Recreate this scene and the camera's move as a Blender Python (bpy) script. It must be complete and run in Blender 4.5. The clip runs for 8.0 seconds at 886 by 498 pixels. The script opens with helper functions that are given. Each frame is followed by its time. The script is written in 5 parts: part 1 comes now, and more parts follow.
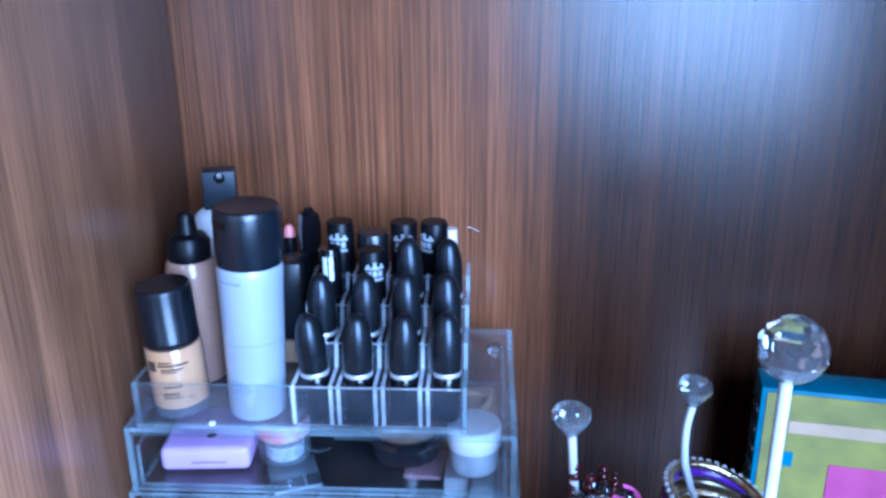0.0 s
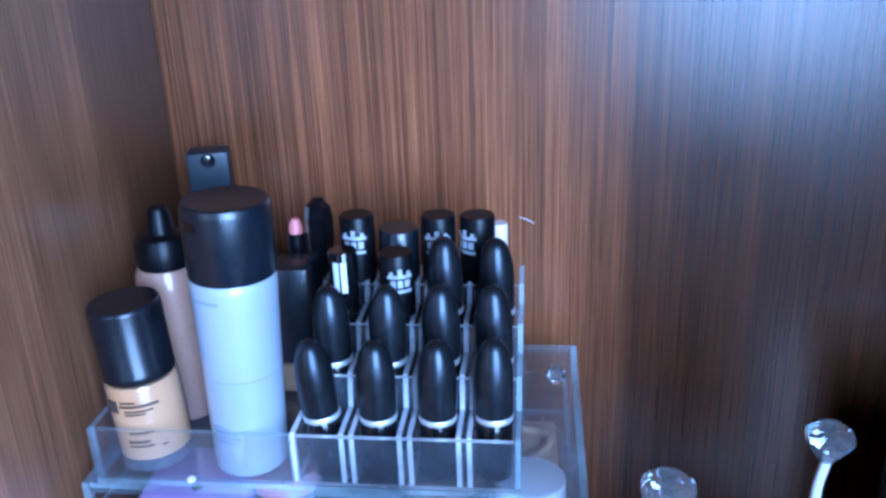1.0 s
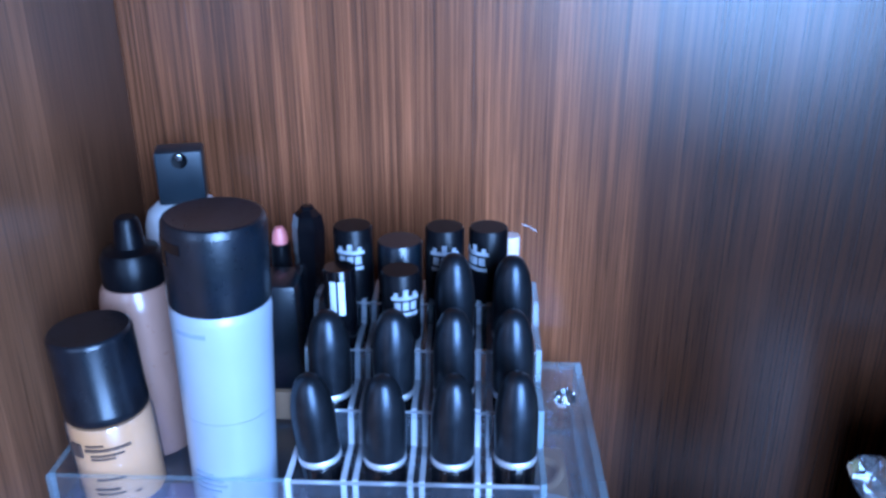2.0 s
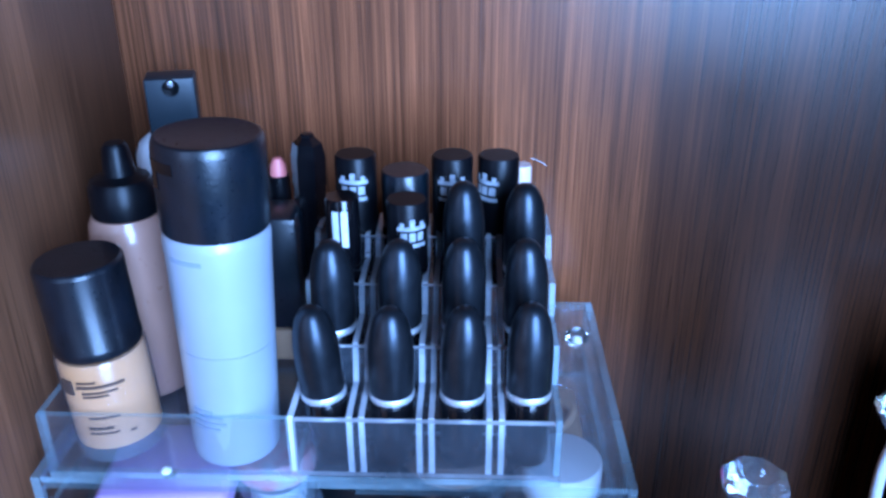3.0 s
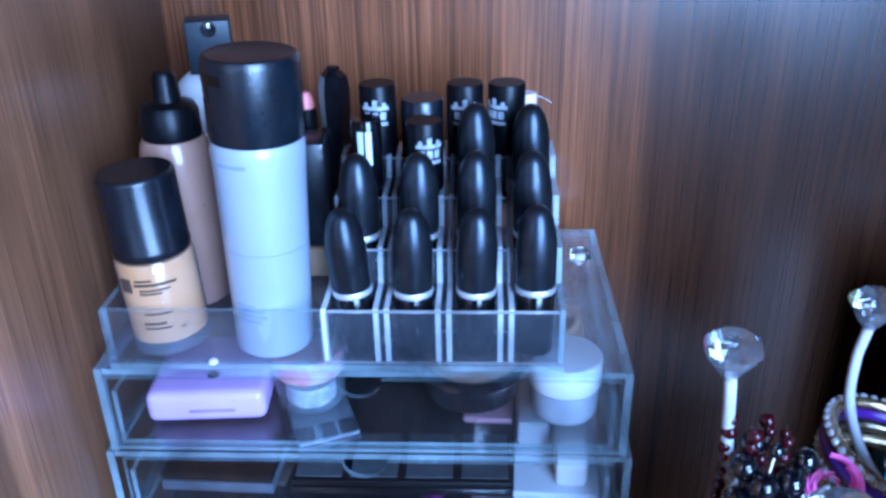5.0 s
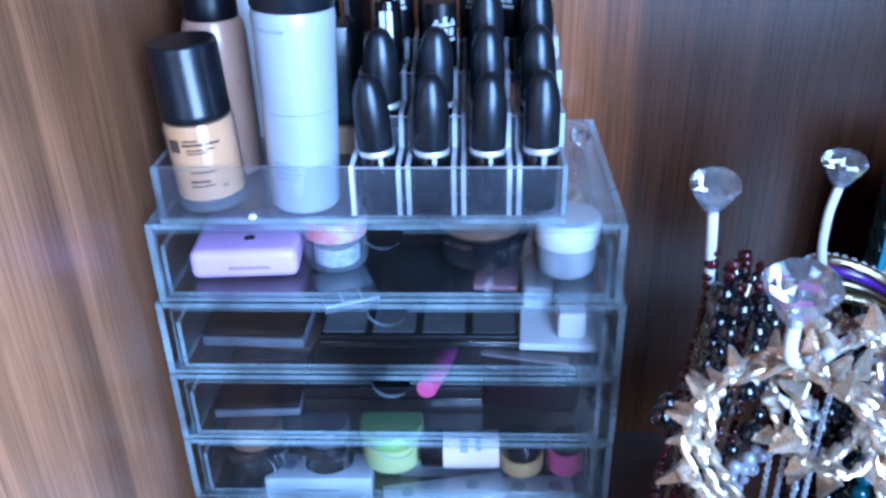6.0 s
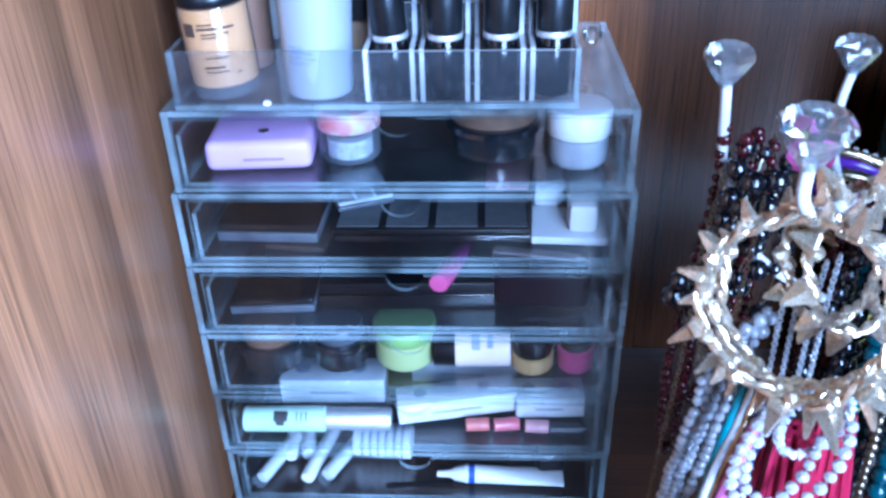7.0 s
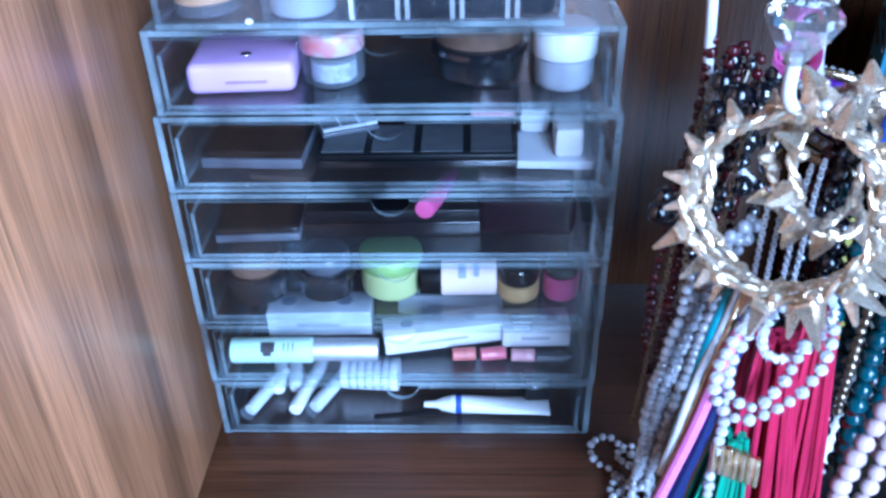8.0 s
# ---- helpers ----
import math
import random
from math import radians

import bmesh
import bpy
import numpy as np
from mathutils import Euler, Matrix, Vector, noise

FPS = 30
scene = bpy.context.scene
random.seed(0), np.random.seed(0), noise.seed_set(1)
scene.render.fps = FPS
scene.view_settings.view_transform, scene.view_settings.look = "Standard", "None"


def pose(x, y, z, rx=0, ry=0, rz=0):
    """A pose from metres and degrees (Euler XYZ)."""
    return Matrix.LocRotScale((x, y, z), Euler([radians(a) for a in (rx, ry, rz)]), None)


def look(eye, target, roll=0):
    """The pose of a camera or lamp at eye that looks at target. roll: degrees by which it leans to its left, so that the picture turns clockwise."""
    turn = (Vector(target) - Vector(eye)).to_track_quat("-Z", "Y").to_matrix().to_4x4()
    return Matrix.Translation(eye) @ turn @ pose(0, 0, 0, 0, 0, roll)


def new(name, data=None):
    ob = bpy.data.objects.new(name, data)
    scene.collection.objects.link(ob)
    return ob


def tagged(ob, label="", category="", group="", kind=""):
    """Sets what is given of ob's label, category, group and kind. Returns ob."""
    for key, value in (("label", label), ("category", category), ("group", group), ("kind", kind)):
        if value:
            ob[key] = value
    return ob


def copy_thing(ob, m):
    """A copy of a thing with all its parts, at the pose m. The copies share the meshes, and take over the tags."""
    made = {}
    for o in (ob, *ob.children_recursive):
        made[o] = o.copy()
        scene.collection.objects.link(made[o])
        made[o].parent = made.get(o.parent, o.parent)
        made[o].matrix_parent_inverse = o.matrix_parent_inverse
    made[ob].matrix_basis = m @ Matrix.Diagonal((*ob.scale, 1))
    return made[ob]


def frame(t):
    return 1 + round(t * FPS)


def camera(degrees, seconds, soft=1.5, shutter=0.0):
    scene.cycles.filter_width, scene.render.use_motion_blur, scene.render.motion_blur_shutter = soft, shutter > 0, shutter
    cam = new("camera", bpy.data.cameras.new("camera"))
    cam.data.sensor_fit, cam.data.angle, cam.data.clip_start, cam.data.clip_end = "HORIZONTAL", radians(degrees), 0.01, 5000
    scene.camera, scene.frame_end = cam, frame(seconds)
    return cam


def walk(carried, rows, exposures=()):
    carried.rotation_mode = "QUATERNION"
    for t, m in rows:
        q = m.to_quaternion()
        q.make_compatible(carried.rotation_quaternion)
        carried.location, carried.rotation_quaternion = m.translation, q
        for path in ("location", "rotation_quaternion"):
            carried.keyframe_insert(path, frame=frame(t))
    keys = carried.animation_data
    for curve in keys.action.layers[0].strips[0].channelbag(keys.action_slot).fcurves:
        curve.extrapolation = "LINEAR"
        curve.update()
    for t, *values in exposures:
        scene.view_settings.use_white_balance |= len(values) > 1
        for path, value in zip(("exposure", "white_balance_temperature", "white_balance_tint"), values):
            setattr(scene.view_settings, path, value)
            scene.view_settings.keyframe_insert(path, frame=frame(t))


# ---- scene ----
cam = camera(55.0, 8.0, soft=2.9)
PATH = [
    (0, (0.221, -0.44, 0.558), (0.118, 1.436, -0.128), -0.5),
    (0.2, (0.222, -0.42, 0.558), (0.128, 1.447, -0.153), 0.5),
    (0.5, (0.224, -0.386, 0.55), (0.084, 1.483, -0.148), 0.0),
    (0.7, (0.225, -0.354, 0.545), (0.046, 1.499, -0.186), -0.7),
    (1, (0.217, -0.316, 0.527), (-0.005, 1.529, -0.212), -2.2),
    (1.2, (0.206, -0.3, 0.525), (0.07, 1.545, -0.234), -1.5),
    (2.3, (0.178, -0.268, 0.528), (0.108, 1.568, -0.262), -0.2),
    (2.5, (0.18, -0.266, 0.518), (0.093, 1.567, -0.278), -0.9),
    (3, (0.174, -0.259, 0.507), (0.111, 1.54, -0.365), -0.2),
    (3.5, (0.175, -0.261, 0.5), (0.089, 1.541, -0.363), -0.5),
    (4, (0.174, -0.264, 0.503), (0.101, 1.53, -0.378), -0.8),
    (4.5, (0.175, -0.274, 0.503), (0.089, 1.532, -0.352), -0.9),
    (5, (0.174, -0.31, 0.493), (0.084, 1.479, -0.396), -1.2),
    (5.2, (0.171, -0.328, 0.49), (0.094, 1.447, -0.431), -1.0),
    (6.3, (0.167, -0.381, 0.459), (0.078, 1.362, -0.518), -1.4),
    (6.5, (0.166, -0.386, 0.452), (0.074, 1.346, -0.544), -1.4),
    (7, (0.164, -0.395, 0.438), (0.066, 1.313, -0.598), -1.6),
    (7.5, (0.162, -0.4, 0.429), (0.076, 1.288, -0.639), -1.4),
    (8, (0.164, -0.406, 0.419), (0.099, 1.258, -0.688), -1.4),
]
EXPOSURES = [(0, 0.15, 5300, 10), (1.0, 0.12, 5250, 10), (2.5, 0.08, 5050, 10), (5.0, 0.14, 5200, 10), (6.4, 0.38, 5700, 9), (8, 0.45, 5900, 9)]
walk(cam, [(t, look(eye, target, roll)) for t, eye, target, roll in PATH], EXPOSURES)

# ---- world, window light, exposure ----
scene.view_settings.exposure = 0.0
scene.cycles.transparent_max_bounces = 48
scene.cycles.caustics_reflective = False
world = bpy.data.worlds.new("world")
scene.world = world
world.use_nodes = True
wn = world.node_tree.nodes
sky = wn.new("ShaderNodeTexSky")
sky.sky_type, sky.sun_disc = "NISHITA", False
sky.sun_elevation, sky.sun_rotation = radians(40), radians(150)
world.node_tree.links.new(sky.outputs[0], wn["Background"].inputs[0])
wn["Background"].inputs[1].default_value = 0.08

# daylight of the sky coming in through the room's window
win_light = bpy.data.lights.new("window_daylight", "AREA")
win_light.shape, win_light.size, win_light.size_y = "RECTANGLE", 1.04, 1.72
win_light.energy, win_light.color = 187, (0.395, 0.605, 1.0)
new("window_daylight", win_light).matrix_world = look((0.96, -1.88, 0.90), (0.33, 0.0, 0.42))


# ---- materials ----
def node_mat(name):
    m = bpy.data.materials.new(name)
    m.use_nodes = True
    return m, m.node_tree.nodes, m.node_tree.links, m.node_tree.nodes["Principled BSDF"]


def surf(name, c1, c2=None, scale=60, rough=0.4, metal=0.0, bump=0.0, trans=0.0, coat=0.0, ior=1.45, stretch=(1, 1, 1), vary=0.0):
    """Surface with mottled colour and roughness, fine relief, and a little change from piece to piece."""
    m, n, l, b = node_mat(name)
    c2 = c2 or tuple(c * 0.8 for c in c1)
    co = n.new("ShaderNodeTexCoord")
    mp = n.new("ShaderNodeMapping")
    mp.inputs["Scale"].default_value = stretch
    l.new(co.outputs["Object"], mp.inputs["Vector"])
    big, fine = n.new("ShaderNodeTexNoise"), n.new("ShaderNodeTexNoise")
    for tex, s, d in ((big, scale, 4), (fine, scale * 9, 3)):
        tex.inputs["Scale"].default_value, tex.inputs["Detail"].default_value = s, d
        l.new(mp.outputs[0], tex.inputs["Vector"])
    ramp = n.new("ShaderNodeValToRGB")
    ramp.color_ramp.elements[0].position, ramp.color_ramp.elements[1].position = 0.33, 0.67
    ramp.color_ramp.elements[0].color, ramp.color_ramp.elements[1].color = (*c2, 1), (*c1, 1)
    l.new(big.outputs[0], ramp.inputs[0])
    last = ramp.outputs[0]
    if vary:
        info, hsv, rng = n.new("ShaderNodeObjectInfo"), n.new("ShaderNodeHueSaturation"), n.new("ShaderNodeMapRange")
        rng.inputs["To Min"].default_value, rng.inputs["To Max"].default_value = 1 - vary, 1 + vary
        l.new(info.outputs["Random"], rng.inputs["Value"])
        l.new(rng.outputs[0], hsv.inputs["Value"])
        l.new(last, hsv.inputs["Color"])
        last = hsv.outputs[0]
    l.new(last, b.inputs["Base Color"])
    rr = n.new("ShaderNodeMapRange")
    rr.inputs["To Min"].default_value, rr.inputs["To Max"].default_value = rough * 0.75, min(1, rough * 1.25)
    l.new(fine.outputs[0], rr.inputs["Value"])
    l.new(rr.outputs[0], b.inputs["Roughness"])
    b.inputs["Metallic"].default_value = metal
    b.inputs["Transmission Weight"].default_value = trans
    b.inputs["IOR"].default_value = ior
    b.inputs["Coat Weight"].default_value = coat
    b.inputs["Coat Roughness"].default_value = 0.12
    if bump:
        bp = n.new("ShaderNodeBump")
        bp.inputs["Strength"].default_value, bp.inputs["Distance"].default_value = bump, 0.0006
        l.new(fine.outputs[0], bp.inputs["Height"])
        l.new(bp.outputs[0], b.inputs["Normal"])
    return m


def wood(name, across, along, bands, gloss=0.29, light=(0.50, 0.185, 0.085), dark_tone=(0.028, 0.009, 0.005), fine_share=0.52, figure=36, fine_k=(560, 3.5), pore_k=(1300, 16)):
    """Dark walnut melamine: broad veneer bands, fine streaks and pores along the grain, satin finish."""
    m, n, l, b = node_mat(name)
    geo, sep = n.new("ShaderNodeNewGeometry"), n.new("ShaderNodeSeparateXYZ")
    l.new(geo.outputs["Position"], sep.inputs[0])

    def streak(k_across, k_along, detail, warp=0.0):
        comb = n.new("ShaderNodeCombineXYZ")
        for axis, k, out in ((across, k_across, 0), (along, k_along, 1)):
            mul = n.new("ShaderNodeMath")
            mul.operation = "MULTIPLY"
            mul.inputs[1].default_value = k
            l.new(sep.outputs[axis], mul.inputs[0])
            l.new(mul.outputs[0], comb.inputs[out])
        tex = n.new("ShaderNodeTexNoise")
        tex.inputs["Scale"].default_value, tex.inputs["Detail"].default_value, tex.inputs["Distortion"].default_value = 1, detail, warp
        l.new(comb.outputs[0], tex.inputs["Vector"])
        return tex.outputs[0]

    broad, fine, pore = streak(figure, 1.6, 3, 22 / figure * 0.5), streak(*fine_k, 5, 0.1), streak(*pore_k, 3)
    # veneer strips: position across the board gives the strip, bent a little by the broad figure; strip values also
    # carry painted light and shade
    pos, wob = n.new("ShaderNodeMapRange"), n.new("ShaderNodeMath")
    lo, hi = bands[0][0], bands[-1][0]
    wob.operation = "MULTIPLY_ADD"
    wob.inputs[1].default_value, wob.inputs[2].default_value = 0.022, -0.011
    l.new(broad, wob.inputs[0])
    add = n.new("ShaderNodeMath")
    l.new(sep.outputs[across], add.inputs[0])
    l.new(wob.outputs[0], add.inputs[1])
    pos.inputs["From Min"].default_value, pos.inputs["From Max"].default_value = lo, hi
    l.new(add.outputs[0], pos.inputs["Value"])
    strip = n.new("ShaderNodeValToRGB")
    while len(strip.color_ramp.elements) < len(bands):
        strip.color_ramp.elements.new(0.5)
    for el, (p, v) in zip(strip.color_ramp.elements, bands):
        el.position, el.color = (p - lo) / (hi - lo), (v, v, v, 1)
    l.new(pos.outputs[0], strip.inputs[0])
    tone = n.new("ShaderNodeValToRGB")
    els = tone.color_ramp.elements
    els[0].position, els[0].color = 0.28, (*dark_tone, 1)
    els[1].position, els[1].color = 0.74, (*light, 1)
    mid = els.new(0.5)
    mid.color = (*[0.43 * c for c in light], 1)
    mixv = n.new("ShaderNodeMix")
    mixv.inputs[0].default_value = fine_share
    l.new(broad, mixv.inputs[2])
    l.new(fine, mixv.inputs[3])
    l.new(mixv.outputs[0], tone.inputs[0])
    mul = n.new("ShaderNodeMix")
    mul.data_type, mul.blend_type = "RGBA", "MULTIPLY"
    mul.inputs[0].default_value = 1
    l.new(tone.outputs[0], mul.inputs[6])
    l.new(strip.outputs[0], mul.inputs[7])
    dark = n.new("ShaderNodeMapRange")
    dark.inputs["From Min"].default_value, dark.inputs["From Max"].default_value = 0.36, 0.5
    dark.inputs["To Min"].default_value, dark.inputs["To Max"].default_value = 0.60, 1.0
    l.new(pore, dark.inputs["Value"])
    mul2 = n.new("ShaderNodeMix")
    mul2.data_type, mul2.blend_type = "RGBA", "MULTIPLY"
    mul2.inputs[0].default_value = 1
    l.new(mul.outputs[2], mul2.inputs[6])
    l.new(dark.outputs[0], mul2.inputs[7])
    l.new(mul2.outputs[2], b.inputs["Base Color"])
    rr = n.new("ShaderNodeMapRange")
    rr.inputs["To Min"].default_value, rr.inputs["To Max"].default_value = gloss + 0.05, gloss - 0.03
    l.new(fine, rr.inputs["Value"])
    l.new(rr.outputs[0], b.inputs["Roughness"])
    b.inputs["Specular IOR Level"].default_value = 0.42
    bp = n.new("ShaderNodeBump")
    bp.inputs["Strength"].default_value, bp.inputs["Distance"].default_value = 0.12, 0.0005
    l.new(pore, bp.inputs["Height"])
    l.new(bp.outputs[0], b.inputs["Normal"])
    return m


def clear_sheet(name, tint, haze, haze_colour, rough=0.06, gloss=0.035):
    """Clear acrylic or glass sheet: lets the view through, gloss grows at grazing angles, a film of smudges and painted
    haze.
    """
    m, n, l, b = node_mat(name)
    n.remove(b)
    tr, gl, df = n.new("ShaderNodeBsdfTransparent"), n.new("ShaderNodeBsdfGlossy"), n.new("ShaderNodeBsdfDiffuse")
    tr.inputs[0].default_value, df.inputs[0].default_value = (*tint, 1), (*haze_colour, 1)
    gl.inputs["Roughness"].default_value = rough
    lw, pw, mr = n.new("ShaderNodeLayerWeight"), n.new("ShaderNodeMath"), n.new("ShaderNodeMapRange")
    lw.inputs[0].default_value = 0.5
    pw.operation, pw.inputs[1].default_value = "POWER", 4.0
    mr.inputs["To Min"].default_value, mr.inputs["To Max"].default_value = gloss, 0.8
    l.new(lw.outputs["Facing"], pw.inputs[0])
    l.new(pw.outputs[0], mr.inputs["Value"])
    no, co, hz = n.new("ShaderNodeTexNoise"), n.new("ShaderNodeTexCoord"), n.new("ShaderNodeMapRange")
    no.inputs["Scale"].default_value, no.inputs["Detail"].default_value = 17, 6
    hz.inputs["From Min"].default_value, hz.inputs["From Max"].default_value = 0.35, 0.7
    hz.inputs["To Min"].default_value, hz.inputs["To Max"].default_value = haze * 0.25, haze * 2.4
    l.new(co.outputs["Object"], no.inputs["Vector"])
    l.new(no.outputs[0], hz.inputs["Value"])
    m1, m2 = n.new("ShaderNodeMixShader"), n.new("ShaderNodeMixShader")
    l.new(hz.outputs[0], m1.inputs[0])
    l.new(tr.outputs[0], m1.inputs[1])
    l.new(df.outputs[0], m1.inputs[2])
    l.new(mr.outputs[0], m2.inputs[0])
    l.new(m1.outputs[0], m2.inputs[1])
    l.new(gl.outputs[0], m2.inputs[2])
    l.new(m2.outputs[0], n["Material Output"].inputs[0])
    return m


# strip values past 0.27 drop low to paint in shade beside the tree
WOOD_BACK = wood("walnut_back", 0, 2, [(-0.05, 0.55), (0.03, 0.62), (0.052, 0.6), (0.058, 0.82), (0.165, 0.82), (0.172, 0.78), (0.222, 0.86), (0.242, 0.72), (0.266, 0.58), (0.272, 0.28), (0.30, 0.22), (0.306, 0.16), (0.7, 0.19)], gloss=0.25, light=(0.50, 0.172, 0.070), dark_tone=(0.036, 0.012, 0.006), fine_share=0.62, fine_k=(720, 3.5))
# besides dark veins, tones paint in a lit front and a shaded back corner
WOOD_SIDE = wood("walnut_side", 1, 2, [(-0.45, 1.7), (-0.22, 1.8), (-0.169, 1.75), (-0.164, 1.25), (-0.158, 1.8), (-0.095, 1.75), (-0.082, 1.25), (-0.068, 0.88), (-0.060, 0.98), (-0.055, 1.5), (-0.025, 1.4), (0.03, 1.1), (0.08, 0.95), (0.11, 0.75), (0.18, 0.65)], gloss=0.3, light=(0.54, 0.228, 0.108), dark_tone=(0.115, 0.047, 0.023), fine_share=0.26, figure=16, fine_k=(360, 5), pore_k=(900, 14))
# same walnut, all strips at half tone or less
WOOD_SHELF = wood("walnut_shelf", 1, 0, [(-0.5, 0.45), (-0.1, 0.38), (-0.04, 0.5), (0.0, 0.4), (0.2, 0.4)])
ACRYLIC = clear_sheet("clear_acrylic", (0.974, 0.981, 0.986), 0.0009, (0.56, 0.72, 0.82))
# drawer floors: pale film painted in for murky bluish reflections
ACRYLIC_TRAY = clear_sheet("hazed_drawer_floor", (0.94, 0.955, 0.97), 0.008, (0.52, 0.66, 0.76), 0.15, 0.06)
# divider rims: pale diffuse colour paints in their bright highlights
ACRYLIC_RIM = clear_sheet("pale_acrylic_rim", (0.82, 0.88, 0.93), 0.40, (0.84, 0.86, 0.92), 0.12, 0.12)
# stand: pale diffuse film stands in for the bluish light it reflects
ACRYLIC_HAZED = clear_sheet("hazed_acrylic", (0.945, 0.955, 0.968), 0.013, (0.70, 0.78, 0.92), 0.10, 0.05)
# pale colour put in for light that gathers at cut edges
ACRYLIC_EDGE = clear_sheet("acrylic_cut_edge", (0.80, 0.88, 0.93), 0.18, (0.55, 0.72, 0.80), 0.2, 0.06)
CLEAR_GLASS = clear_sheet("jar_glass", (0.90, 0.93, 0.95), 0.06, (0.6, 0.7, 0.8), 0.05)
CRYSTAL = surf("crystal_knob", (0.97, 0.98, 1.0), (0.93, 0.95, 0.99), 60, 0.03, trans=0.97, ior=1.55)
# pale haze on the lower facets paints in light the crystal refracts
CRYSTAL_BRIGHT = clear_sheet("crystal_bright_facets", (0.85, 0.88, 0.93), 0.10, (0.95, 0.96, 1.0), 0.04, 0.34)
# lid film likewise paints in reflected daylight
ACRYLIC_LID = clear_sheet("hazed_lid", (0.94, 0.955, 0.97), 0.028, (0.66, 0.76, 0.92), 0.12, 0.06)
SATIN_SILVER = surf("satin_silver", (0.80, 0.81, 0.84), (0.7, 0.71, 0.74), 200, 0.5, metal=0.8)
CRYSTAL_BEAD = surf("crystal_bead", (0.95, 0.95, 1.0), (0.85, 0.87, 0.95), 80, 0.08, trans=0.55, ior=1.5, vary=0.1)
PAINT_WALL = surf("room_wall_paint", (0.045, 0.038, 0.034), (0.036, 0.030, 0.026), 3, 0.85, bump=0.1)
ROOM_FLOOR = surf("room_carpet", (0.06, 0.048, 0.042), (0.036, 0.03, 0.024), 30, 0.95, bump=0.6)
BLACK_SATIN = surf("black_satin_plastic", (0.004, 0.0045, 0.006), (0.002, 0.002, 0.003), 120, 0.36, bump=0.08, ior=1.3)
BLACK_GLOSS = surf("black_gloss_plastic", (0.004, 0.004, 0.005), (0.002, 0.002, 0.003), 120, 0.16, coat=0.4)
CAP_NAVY = surf("soft_black_cap", (0.005, 0.0085, 0.014), (0.003, 0.006, 0.009), 90, 0.30, bump=0.15, ior=1.65)
LIP_CASE = surf("gunmetal_lipstick_case", (0.050, 0.056, 0.066), (0.034, 0.039, 0.047), 140, 0.33, metal=0.85, vary=0.15)
SILVER = surf("silver_ring", (0.86, 0.83, 0.85), (0.6, 0.61, 0.64), 200, 0.22, metal=1.0)
FROSTED = surf("frosted_white_bottle", (0.36, 0.395, 0.45), (0.325, 0.36, 0.415), 25, 0.5, coat=0.5, ior=2.0)
FROSTED_FULL = surf("frosted_bottle_with_liquid", (0.35, 0.385, 0.44), (0.31, 0.345, 0.40), 25, 0.5, coat=0.5, ior=2.0)
BEIGE_LIQUID = surf("beige_foundation", (0.78, 0.36, 0.14), (0.68, 0.30, 0.11), 30, 0.34, coat=0.4)
BROWN_LIQUID = surf("brown_foundation", (0.36, 0.20, 0.145), (0.30, 0.165, 0.115), 30, 0.3, coat=0.6)
GREY_WHITE = surf("grey_white_plastic", (0.72, 0.76, 0.80), (0.62, 0.66, 0.72), 40, 0.4)
WHITE_PLASTIC = surf("white_plastic", (0.82, 0.82, 0.82), (0.76, 0.76, 0.78), 40, 0.35, coat=0.2)
WHITE_ENAMEL = surf("white_enamel_metal", (0.80, 0.80, 0.82), (0.72, 0.72, 0.75), 60, 0.28, coat=0.5)
WHITE_CARD = surf("white_card", (0.78, 0.79, 0.82), (0.66, 0.68, 0.72), 25, 0.6)
INK_DARK = surf("dark_print", (0.05, 0.045, 0.05), (0.03, 0.03, 0.03), 90, 0.5)
INK_GREY = surf("grey_print", (0.30, 0.34, 0.42), (0.24, 0.28, 0.35), 90, 0.5)
INK_WHITE = surf("white_print", (0.78, 0.80, 0.82), (0.6, 0.62, 0.66), 220, 0.5)
INK_SILVER = surf("silver_print", (0.46, 0.48, 0.52), (0.30, 0.32, 0.36), 400, 0.4)
PUMP_BLACK = surf("soft_navy_plastic", (0.013, 0.022, 0.030), (0.009, 0.016, 0.022), 90, 0.42, bump=0.1)
CAP_GLOSS = surf("gloss_black_cap", (0.006, 0.008, 0.012), (0.003, 0.004, 0.006), 90, 0.30, coat=0.12)
DULL_WHITE = surf("clouded_plastic", (0.42, 0.45, 0.50), (0.28, 0.30, 0.35), 60, 0.5)
INK_BROWN = surf("brown_print", (0.10, 0.055, 0.035), (0.07, 0.04, 0.03), 90, 0.5)
JAR_BLACK = surf("glossy_black_jar", (0.008, 0.009, 0.012), (0.005, 0.006, 0.008), 90, 0.12, coat=0.9, ior=1.8)
LILAC = surf("lilac_plastic", (0.62, 0.40, 0.72), (0.55, 0.34, 0.66), 40, 0.32, coat=0.3)
PINK = surf("hot_pink_plastic", (0.56, 0.09, 0.23), (0.46, 0.06, 0.18), 40, 0.35)
PALE_PINK = surf("pale_pink_liquid", (0.80, 0.64, 0.60), (0.72, 0.56, 0.52), 40, 0.3, coat=0.4)
CORAL = surf("coral_plastic", (0.70, 0.22, 0.20), (0.6, 0.16, 0.15), 40, 0.4)
PINK_CORAL = surf("coral_pink_plastic", (0.80, 0.20, 0.25), (0.70, 0.15, 0.20), 40, 0.35, coat=0.3)
PALE_CORAL = surf("pale_coral_plastic", (0.80, 0.42, 0.45), (0.70, 0.34, 0.38), 40, 0.35, coat=0.3)
WRAP = surf("coral_foil_wrap", (0.62, 0.16, 0.18), (0.55, 0.48, 0.50), 110, 0.3, bump=0.8, coat=0.4)
